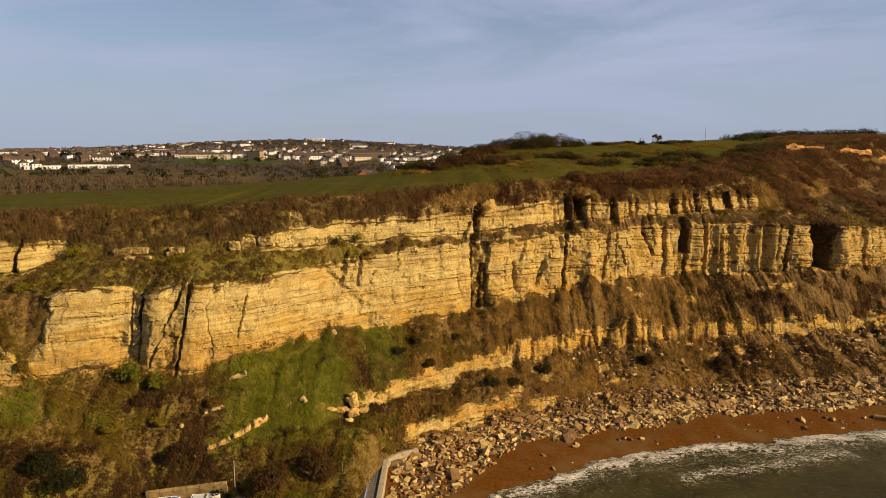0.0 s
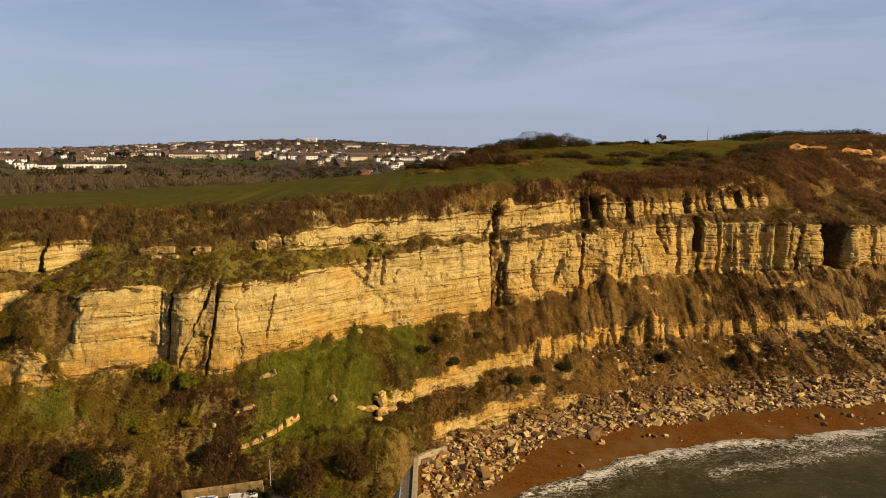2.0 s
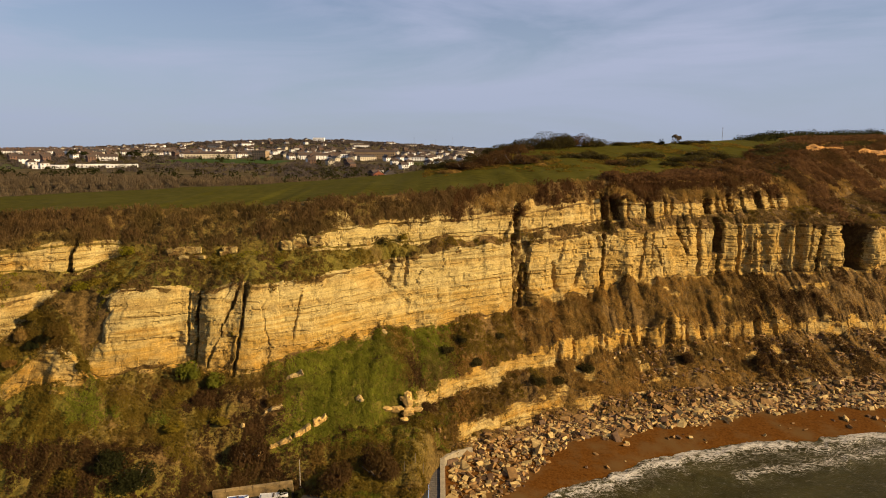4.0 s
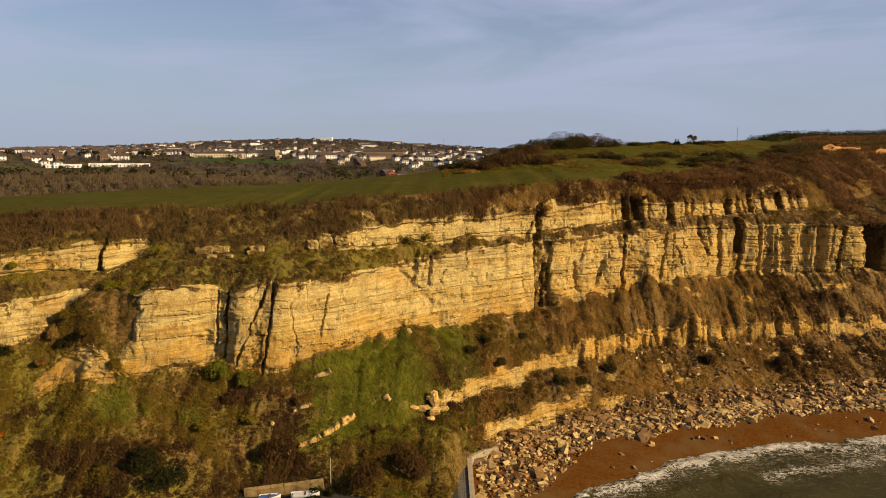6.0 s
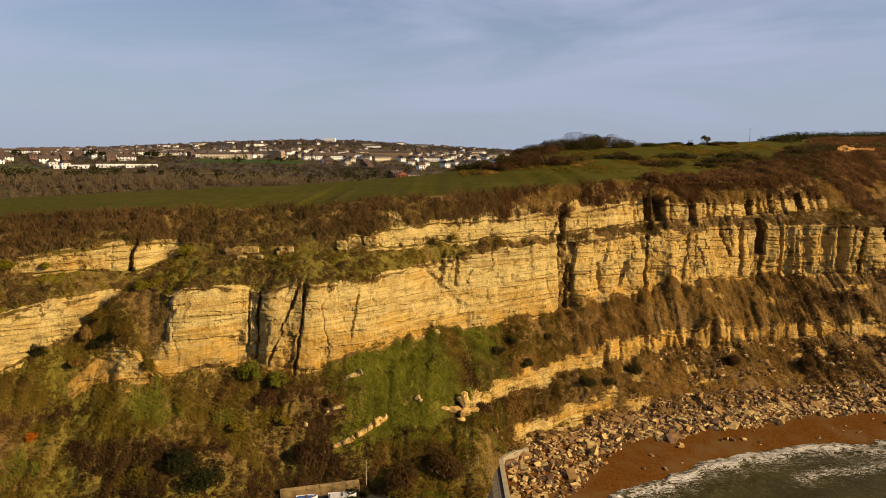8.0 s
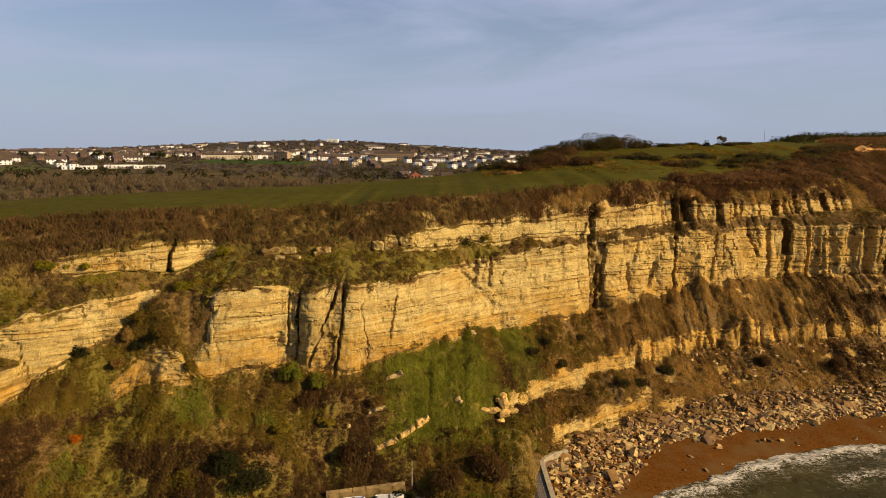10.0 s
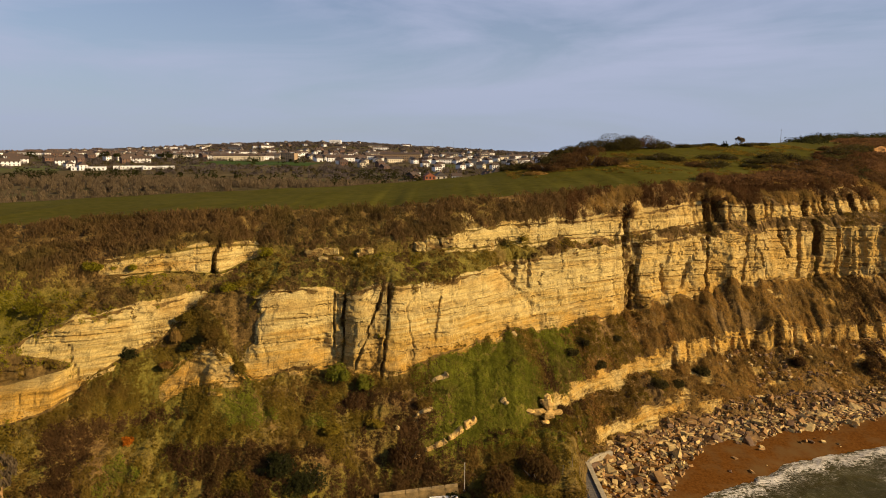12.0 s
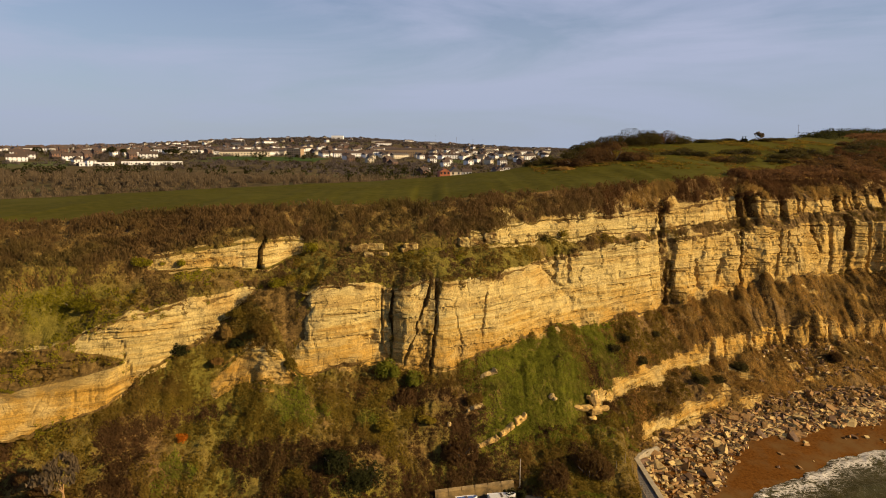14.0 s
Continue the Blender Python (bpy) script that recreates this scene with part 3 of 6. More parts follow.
def relief(xs, zs, band):
    """How far the rock stands out from its mean face: beds, blocks, joints and recesses."""
    bed = zs + 0.5 * fbm(xs / 22, zs * 0, 2, 5) + 0.012 * xs
    lv = bed / 1.15 + 1.5 * vn(bed / 2.9, bed * 0, 7)
    k = np.floor(lv)
    width = 3.0 + 9.0 * hsh(k, k * 0 + 3, 11)
    block = np.floor((xs + 31 * hsh(k, k * 0, 12)) / width)
    worn = smooth(0.35, 0.65, vn(xs / 12, zs / 6, 15))
    out = (0.05 + 0.20 * worn) * (hsh(k, k * 0 + 1, 9) - 0.5) + (0.10 + 0.45 * worn) * (hsh(k, block, 10) - 0.5)
    seam = (lv - k < 0.28) * (hsh(k, k * 0 + 5, 13) > 0.45)
    out -= 0.42 * seam * smooth(0.48, 0.66, vn(xs / 4.2 + 13 * k, zs / 3, 14))
    out += 1.5 * fbm(xs / 15, zs / 40, 3, 20) + 0.30 * fbm(xs / 2.8, zs / 1.3, 4, 21, 0.6)
    scar = fbm(xs / 7, zs / 6, 4, 22, 0.6)
    out -= 0.50 * smooth(0.10, 0.30, scar) - 0.30 * smooth(0.12, 0.26, -scar)
    # random joints, some of them open
    for size, depth, seed in ((4.2, 0.55, 30), (9.0, 1.1, 40)):
        dist, jid = joints(xs, zs, size, seed)
        wide = (0.14 + 0.30 * hsh(jid, jid * 0 + 1, seed) ** 2) * (0.6 + 0.8 * vn(zs / 2.5, jid * 7.0, seed + 3))
        run = smooth(0.46, 0.64, vn(jid * 3.7, zs / 5, seed + 2)) * (1 - 0.6 * smooth(-94, -90, xs) * (1 - smooth(-46, -38, xs)))
        out -= depth * hsh(jid, jid * 0 + 2, seed) ** 2 * run * np.exp(-(dist / wide) ** 2)
    # loose pillars towards the east
    east = smooth(74, 88, xs) * ((band == 5) * 0.5 + (band == 7)) + smooth(34, 50, xs) * (band == 3)
    w = xs + 0.7 * fbm(zs / 4, xs * 0 + 2, 3, 53)
    u = w / 3.1 + 1.1 * vn(w / 5.1, w * 0, 57)
    cell = np.floor(u)
    edge = np.minimum(u - cell, cell + 1 - u) * 3.1
    tier = np.floor((zs + 3 * hsh(cell, cell * 0 + 4, 52)) / 4.0)
    stand = 0.8 * (hsh(cell, cell * 0, 52) - 0.5) + 0.7 * (hsh(cell, tier, 58) - 0.5)
    gap = (1.6 - 0.7 * (band == 3)) * hsh(cell, cell * 0 + 2, 52) ** 2 * smooth(0.3, 0.6, vn(zs / 4, cell * 5.0, 55))
    out += east * (stand - gap * np.exp(-(edge / 0.26) ** 2))
    for cx, cz, wx, wz, far in SWELLS:
        out += far * np.exp(-np.abs((xs - cx) / wx) ** 2.6 - np.abs((zs - cz) / wz) ** 4)
    # the western face steps out below its grassy bench
    if band == 5:
        low = 33.4 + 0.16 * (xs + 124) + 0.5 * fbm(xs / 5, zs * 0, 3, 59)
        west = 1 - smooth(-127.0, -123.5, xs)
        out = out * (1 - 0.55 * west * (zs < low)) + 4.0 * (1 - smooth(low - 1.2, low + 0.4, zs)) * west
    for cleft in CLEFTS:
        inside = opening(xs, zs, cleft)
        out -= cleft[2] * inside
        if cleft[1] > 1 and cleft[2] < 2.5:
            out += inside * 0.45 * fbm(xs / 1.1, zs / 1.5, 2, 62)
    return out


def rock_mask(band, xs):
    """Where along x a band of the profile is bare rock."""
    if band == 1:
        return smooth(-13, -8, xs) * (1 - smooth(30, 36, xs)) * np.clip(0.40 + 0.9 * vn(xs / 3.6, xs * 0, 71), 0, 1)
    if band == 3:
        nook = smooth(-109, -105, xs) * (1 - smooth(-91, -88, xs))
        return nook + smooth(-25, -21, xs) * np.clip(1.0 - 0.5 * smooth(0.52, 0.7, vn(xs / 9, xs * 0, 70)) * smooth(45, 60, xs), 0, 1)
    if band == 5:
        gully = smooth(-103, -100, xs) * (1 - smooth(-91.8, -89.6, xs))
        return 1 - gully
    if band == 7:
        gap = smooth(-94.5, -92, xs) * (1 - smooth(-56, -48, xs))
        return (1 - gap) * smooth(-124.5, -121.5, xs) * (1 - smooth(123, 128, xs))
    return xs * 0


def build_sheet():
    tang = np.gradient(line_at("main_top", XS)[0] * 0.5 + line_at("main_foot", XS)[0] * 0.5, XS)
    kern = np.ones(41) / 41
    tang = np.convolve(np.pad(tang, 20, mode="edge"), kern, "valid")
    nx, ny = tang / np.hypot(tang, 1), -1 / np.hypot(tang, 1)
    pts, kinds, rocks, lines = [], [], [], []
    for i, name in enumerate(NAMES):
        y, z = line_at(name, XS)
        a = EDGE_WOBBLE.get(name, 0.4) * (1 - 0.75 * (1 - smooth(-70, -50, XS)) * name.startswith("upper"))
        z = z + a * (1 + 0.9 * smooth(0, 20, XS) * (name in ("main_foot", "mid_top", "mid_foot"))) * fbm(XS / 6, XS * 0 + i, 4, 80 + i, 0.62)
        y = y + 0.5 * a * fbm(XS / 6, XS * 0 + i, 3, 95 + i)
        lines.append((y, z))
    last = len(BAND_ROWS) - 1
    for band, count in enumerate(BAND_ROWS):
        (y0, z0), (y1, z1) = lines[band], lines[band + 1]
        long = np.hypot(y1 - y0, z1 - z0)
        for j in range(count + (band == last)):
            f = j / count
            yy, zz = y0 + (y1 - y0) * f, z0 + (z1 - z0) * f
            shift = (2.6 * fbm(zz / 4.5, XS * 0 + 9, 3, 126) + 5.0 * (0.45 - f) * (XS > -99) * (band == 5)) * (1 - smooth(-88, -84, XS)) * smooth(-122, -112, XS)
            m = rock_mask(band, XS + shift)
            ragged = fbm(XS / 4.2, zz / 2.6, 4, 120, 0.6) * (0.75 + 0.25 * smooth(-60, -20, XS)) * (0.55 - 0.3 * (1 - smooth(-92, -84, XS)) if band == 7 else 1.0)
            if ROCKY[band]:
                inside = np.minimum(f * 1.4, 1 - f) * long
                bare = smooth(-0.35, 0.35, inside * 0.75 - 0.55 + 0.8 * (band == 3) * smooth(-22, -16, XS) * (1 - smooth(28, 45, XS)) + 1.5 * ragged) * m
                growth = smooth(0.30, 0.46, fbm(XS / 11, zz / 4.5, 3, 121) - 0.06 * (band == 5))
                bare = bare * (1 - growth * (0.9 if band in (1, 3) else 0.45) * smooth(-60, -25, XS))
                if band == 5:  # the grassy bench in the western face
                    low = 33.4 + 0.16 * (XS + 124) + 0.5 * fbm(XS / 5, XS * 0, 3, 59)
                    high = 34.6 - 0.30 * (XS + 124) + 0.6 * fbm(XS / 4, XS * 0, 3, 58)
                    bare = bare * (1 - smooth(low - 0.5, low + 0.1, zz) * (1 - smooth(high - 0.3, high + 0.3, zz)) * (1 - smooth(-125, -122.5, XS)))
            else:
                below = rock_mask(band - 1, XS) if band else XS * 0
                above = rock_mask(band + 1, XS) if band < last else XS * 0
                near = np.maximum(below * np.exp(-f * long / 1.2), above * np.exp(-(1 - f) * long / 1.6))
                bare = smooth(0.25, 0.55, near * (0.6 + 1.1 * ragged))
                crop = smooth(0.42, 0.56, fbm(XS / 9, zz / 3.5, 3, 122))
                if band in (2, 4):
                    bare = np.maximum(bare, crop * smooth(-5, 12, XS) * 0.9)
                if band == 8:
                    low = 1 - smooth(0.30, 0.55, f + 0.25 * ragged)
                    bare = np.maximum(bare, low * smooth(-0.08, 0.16, fbm(XS / 9, zz / 5, 3, 123)) * smooth(-35, -20, XS) * (1 - smooth(112, 122, XS)))
                    bare = np.minimum(bare, 1 - 0.62 * smooth(-24, -17, XS) * (1 - smooth(8, 12, XS)) * smooth(0.02, 0.10, f))
                    crag = smooth(96, 100, XS) * (1 - smooth(121, 126, XS)) * smooth(0.22, 0.34, f) * (1 - smooth(0.62, 0.74, f + 0.3 * ragged))
                    bare = np.maximum(bare * (1 - 0.7 * smooth(94, 99, XS) * (1 - smooth(121, 127, XS))), 0.45 * crag * smooth(0.25, 0.45, vn(XS / 2.2, zz / 2, 129)))
                    for cx, half, lo, hi in ((-41.0, 4.5, -0.1, 0.5), (37.0, 3.6, 0.30, 0.66), (27.0, 2.5, 0.1, 0.4), (-3.0, 3.0, 0.1, 0.36), (66.0, 6.0, 0.1, 0.35)):
                        slip = np.exp(-np.abs((XS - cx) / half) ** 4) * smooth(lo - 0.05, lo + 0.1, f) * (1 - smooth(hi - 0.15, hi + 0.1, f + 0.35 * ragged))
                        bare = np.maximum(bare, 0.44 * slip)
                if band == 6:
                    bare = np.maximum(bare, crop * 0.8 * smooth(-30, 0, XS))
            if ROCKY[band] or band == 8:  # soil, crust and growth line the openings; from 0.9 up the soil colour paints their shade
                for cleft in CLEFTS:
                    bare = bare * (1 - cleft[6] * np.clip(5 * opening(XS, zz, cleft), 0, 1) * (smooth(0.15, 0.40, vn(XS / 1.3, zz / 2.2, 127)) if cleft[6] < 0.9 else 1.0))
            if ROCKY[band]:
                out = relief(XS, zz, band) * m
            else:
                out = XS * 0
                if band:
                    out = out + np.clip(relief(XS, z0, band - 1), -0.9 if band < 5 else -12.0, 1.6) * rock_mask(band - 1, XS) * np.exp(-(f * long / 2.6) ** 2)
                if band < last:
                    out = out + np.clip(relief(XS, z1, band + 1), -1.6, 1.6) * rock_mask(band + 1, XS) * np.exp(-((1 - f) * long / 2.0) ** 2)
            soft = (1 - m) * (0.35 + 0.65 * math.sin(math.pi * min(1, f)))
            lump = soft * (1.3 * fbm(XS / 7, yy / 7, 4, 110) + 0.8 * fbm(XS / 2.6, yy / 2.6, 3, 111))
            if band in (2, 4):  # rain gullies down the eastern undercliff
                lump = lump + math.sin(math.pi * f) ** 0.6 * smooth(-6, 10, XS) * (1.5 * np.abs(fbm((XS + 0.5 * zz) / 13, zz / 11, 4, 112, 0.5)) + 1.0 * fbm(XS / 4.5, zz / 2.8, 3, 113) - 0.9)
            if band == 4:
                lump = lump + 1.2 * math.sin(math.pi * f) * smooth(-60, -10, XS)
            if band == 8:  # a small crag above the upper band in the east, and broken ground under the brink
                out = out + smooth(94, 99, XS) * (1 - smooth(121, 127, XS)) * 1.3 * np.exp(-((f - 0.42) / 0.22) ** 4) * (0.6 + 0.8 * hsh(np.floor(XS / 2.6 + 0.8 * vn(XS / 4, XS * 0, 131)), XS * 0, 132))
                out = out + 0.9 * smooth(15, 30, XS) * math.sin(math.pi * f) * fbm(XS / 3.0, zz / 2.4, 4, 133, 0.6)
            pts.append(np.stack([XS + nx * out, yy + ny * out, zz + lump], -1))
            kinds.append(band)
            rocks.append(bare)
    return np.array(pts), np.array(kinds), np.clip(np.array(rocks), 0, 1)


SHEET, KIND, ROCKY_AT = build_sheet()


def mesh_from(name, verts, faces, mats, smooth_shade=False, index=None):
    me = bpy.data.meshes.new(name)
    verts, faces = np.ascontiguousarray(verts, dtype=np.float32), np.ascontiguousarray(faces, dtype=np.int32)
    per = faces.shape[1]
    me.vertices.add(len(verts))
    me.vertices.foreach_set("co", verts.ravel())
    me.loops.add(faces.size)
    me.loops.foreach_set("vertex_index", faces.ravel())
    me.polygons.add(len(faces))
    me.polygons.foreach_set("loop_start", np.arange(0, faces.size, per, dtype=np.int32))
    me.polygons.foreach_set("use_smooth", np.full(len(faces), smooth_shade))
    for m in mats:
        me.materials.append(m)
    if index is not None:
        me.polygons.foreach_set("material_index", np.ascontiguousarray(index, dtype=np.int32))
    me.update(calc_edges=True)
    me.validate()
    return me


def grid_faces(rows, cols, keep=None):
    r, c = np.meshgrid(np.arange(rows - 1), np.arange(cols - 1), indexing="ij")
    a = (r * cols + c)
    f = np.stack([a, a + 1, a + cols + 1, a + cols], -1).reshape(-1, 4)
    return f if keep is None else f[keep.ravel()]


def compact(verts, faces, *extra):
    used = np.unique(faces)
    back = np.full(len(verts), -1)
    back[used] = np.arange(len(used))
    return (verts[used], back[faces], *[e[used] for e in extra])


def add_attribute(me, name, values):
    at = me.attributes.new(name, "FLOAT", "POINT")
    at.data.foreach_set("value", np.ascontiguousarray(values, dtype=np.float32))


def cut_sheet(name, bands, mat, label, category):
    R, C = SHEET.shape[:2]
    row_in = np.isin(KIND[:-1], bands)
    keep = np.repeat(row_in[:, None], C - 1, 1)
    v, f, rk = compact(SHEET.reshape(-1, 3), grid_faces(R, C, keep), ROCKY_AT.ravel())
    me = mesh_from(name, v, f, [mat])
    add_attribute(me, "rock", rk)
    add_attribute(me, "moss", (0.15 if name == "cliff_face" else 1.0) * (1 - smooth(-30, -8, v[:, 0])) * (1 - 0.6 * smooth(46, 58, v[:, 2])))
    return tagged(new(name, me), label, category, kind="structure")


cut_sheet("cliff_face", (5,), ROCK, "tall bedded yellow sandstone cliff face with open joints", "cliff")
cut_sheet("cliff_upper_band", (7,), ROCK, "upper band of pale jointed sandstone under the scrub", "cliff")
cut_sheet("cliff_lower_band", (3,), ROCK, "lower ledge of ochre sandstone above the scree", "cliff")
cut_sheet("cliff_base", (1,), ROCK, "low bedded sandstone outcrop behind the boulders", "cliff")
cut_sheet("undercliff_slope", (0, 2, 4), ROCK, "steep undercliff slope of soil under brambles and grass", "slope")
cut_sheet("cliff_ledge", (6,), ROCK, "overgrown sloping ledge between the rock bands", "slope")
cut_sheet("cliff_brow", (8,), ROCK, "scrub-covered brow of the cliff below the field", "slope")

# ---- the headland field ----
CREST_X = (-260, -190, -150, -100, -60, -30, 0, 20, 60, 119, 160, 254, 330, 470)
CREST_Y = (215, 226, 236, 245, 262, 285, 315, 335, 355, 375, 412, 520, 600, 700)
CREST_Z = (56.5, 59.3, 61.1, 62.9, 64.4, 66.4, 71.3, 75.8, 78.7, 80.3, 82.0, 86, 88, 92)


def field_z(x, y):
    """Height of the field at a place, from the brink to beyond the crest."""
    by, bz = SHEET[-1, :, 1], SHEET[-1, :, 2]
    y0, z0 = np.interp(x, XS, by), np.interp(x, XS, bz)
    y1, z1 = np.interp(x, CREST_X, CREST_Y), np.interp(x, CREST_X, CREST_Z)
    f = (np.asarray(y, float) - y0) / (y1 - y0)
    up = z0 + (z1 - z0) * np.clip(f, 0, 1)
    down = z1 - 0.5 * np.clip((f - 1) * (y1 - y0), 0, None) ** 1.25 * 0.14
    lumps = 0.35 * fbm(np.asarray(x) / 22, np.asarray(y) / 22, 3, 130) * smooth(0.0, 0.25, f)
    return np.where(f < 1, up, np.maximum(down, 30.0)) + lumps


def build_field():
    cols = np.concatenate([XS[XS < 172][::3], XS[XS >= 172]])
    by = np.interp(cols, XS, SHEET[-1, :, 1])
    cy = np.interp(cols, CREST_X, CREST_Y)
    fr = np.concatenate([np.linspace(0, 1, 40), 1 + np.linspace(0.02, 1.6, 16) ** 1.3])
    Y = by[None] + fr[:, None] * (cy - by)[None]
    X = np.repeat(cols[None], len(fr), 0)
    Z = field_z(X, Y)
    Z[0] = np.interp(cols, XS, SHEET[-1, :, 2]) - 0.05
    v = np.stack([X, Y, Z], -1).reshape(-1, 3)
    me = mesh_from("field", v, grid_faces(len(fr), len(cols)), [GRASS], True)
    tagged(new("headland_field", me), "short green grass field on the headland above the cliff", "field", kind="structure")


build_field()


# ---- far country ----
def far_z(x, y):
    x, y = np.asarray(x, float), np.asarray(y, float)
    base = np.interp(y, (250, 330, 450, 560, 620, 760, 870, 980, 1300, 1800, 2600, 4500), (30, 40, 52, 50, 54, 61, 63, 64, 72, 84, 74, 60))
    hill = np.interp(x, (-1600, -1100, -800, -600, -400, -250, -60, 200, 700), (-14, -10, 3, 13, 17, 15, 2, -12, -20))
    base = base + hill * np.exp(-((y - 1800) / 520.0) ** 2)
    side = np.clip(-(x + 250) * 0.022, -5, 7) * np.exp(-((y - 750) / 350.0) ** 2)
    return base + side + 1.6 * fbm(x / 150, y / 150, 3, 150)


def build_far():
    xs = np.linspace(-2600, 2600, 150)
    ys = 250 + 4400 * np.linspace(0, 1, 110) ** 2
    X, Y = np.meshgrid(xs, ys)
    v = np.stack([X, Y, far_z(X, Y)], -1).reshape(-1, 3)
    me = mesh_from("far", v, grid_faces(110, 150), [mat_ground("far gardens and fields", [(0.3, (0.065, 0.050, 0.022)), (0.5, (0.12, 0.090, 0.042)), (0.72, (0.17, 0.135, 0.068))], 0.06, 0.3, second=((0.08, 0.09, 0.03), 0.012, 0.54, 0.64))], True)
    tagged(new("ground", me), "far valley ground of gardens and winter fields", "ground", kind="structure")


build_far()

# ---- beach and sea ----
SHORE_X = (-30, 2, 7, 15, 29, 37, 50, 62, 78, 95, 122, 170, 300, 700)
SHORE_Y = (100, 127, 130, 134, 141, 147, 152, 155, 158, 160.5, 166, 174, 200, 260)


def shore_y(x):
    return np.interp(x, SHORE_X, SHORE_Y)


def beach_z(x, y):
    sy = shore_y(x)
    fy = np.interp(x, XS, SHEET[0, :, 1])
    f = (np.asarray(y, float) - sy) / (fy - sy)
    return np.where(f > 0, 2.3 * np.clip(f, 0, 1.2) ** 0.85, np.maximum(f * 1.6, -4)) + 0.12 * fbm(np.asarray(x) / 6, np.asarray(y) / 6, 3, 160)


def build_beach():
    cols = np.concatenate([np.arange(-13.2, 172, 0.8), 172 + np.cumsum(np.linspace(2, 18, 26))])
    fr = np.linspace(-1.6, 1.25, 60)
    sy = shore_y(cols)
    fy = np.interp(cols, XS, SHEET[0, :, 1])
    Y = sy[None] + fr[:, None] * (fy - sy)[None]
    X = np.repeat(cols[None], len(fr), 0)
    v = np.stack([X, Y, beach_z(X, Y)], -1).reshape(-1, 3)
    me = mesh_from("beach", v, grid_faces(len(fr), len(cols)), [BEACH], True)
    tagged(new("beach", me), "narrow beach of wet reddish sand and shingle", "beach", kind="structure")


build_beach()


def mat_sea():
    m, n, l, b = material("murky sea with foam")
    at = n.new("ShaderNodeAttribute")
    at.attribute_name = "foam"
    streak = n_noise(n, l, n_map(n, l, (0.35, 0.8, 1), (0, 0, radians(-25))), 1.0, 8, 0.7, 1.2)
    fine = n_noise(n, l, n_map(n, l, (1, 1, 1)), 1.4, 6, 0.7, 0.6)
    lace = n_noise(n, l, n_map(n, l, (0.30, 0.75, 1), (0, 0, radians(-25))), 1.0, 6, 0.62, 1.5)
    strand = n_ramp(n, l, lace, [(0.40, grey(0.25)), (0.47, grey(0.40)), (0.50, grey(0.72)), (0.53, grey(0.40)), (0.62, grey(0.25))])
    run = n_noise(n, l, n_map(n, l, (1.1, 0.35, 1), (0, 0, radians(20))), 1.0, 6, 0.7, 1.0)
    mixn = n_mix(n, l, 0.5, n_mix(n, l, 0.5, streak, n_mix(n, l, 0.6, fine, run)), strand)
    far = n.new("ShaderNodeMath")
    far.operation = "MULTIPLY_ADD"
    far.inputs[1].default_value, far.inputs[2].default_value = 1.7, -0.33
    l.new(mixn, far.inputs[0])
    mixn = far.outputs[0]
    add = n.new("ShaderNodeMath")
    add.operation = "ADD"
    l.new(mixn, add.inputs[0])
    l.new(at.outputs["Fac"], add.inputs[1])
    fac = n_ramp(n, l, add.outputs[0], [(0.72, grey(0)), (0.78, grey(0.28)), (0.86, grey(0.60)), (1.04, grey(1))])
    water = n_ramp(n, l, n_noise(n, l, n_map(n, l, (0.05, 0.1, 1)), 1.0, 4), [(0.3, (0.028, 0.025, 0.007)), (0.7, (0.050, 0.045, 0.015))])
    l.new(n_mix(n, l, fac, water, (0.60, 0.56, 0.48)), b.inputs["Base Color"])
    rr = n.new("ShaderNodeMath")
    rr.operation = "MULTIPLY_ADD"
    rr.inputs[1].default_value, rr.inputs[2].default_value = 0.5, 0.30
    l.new(fac, rr.inputs[0])
    l.new(rr.outputs[0], b.inputs["Roughness"])
    b.inputs["Specular IOR Level"].default_value = 0.06
    wave = n_mix(n, l, 0.5, n_noise(n, l, n_map(n, l, (0.5, 1.1, 1), (0, 0, radians(-25))), 0.8, 5, 0.6), fine)
    n_bump(n, l, b, wave, 0.8, 0.3)
    return m


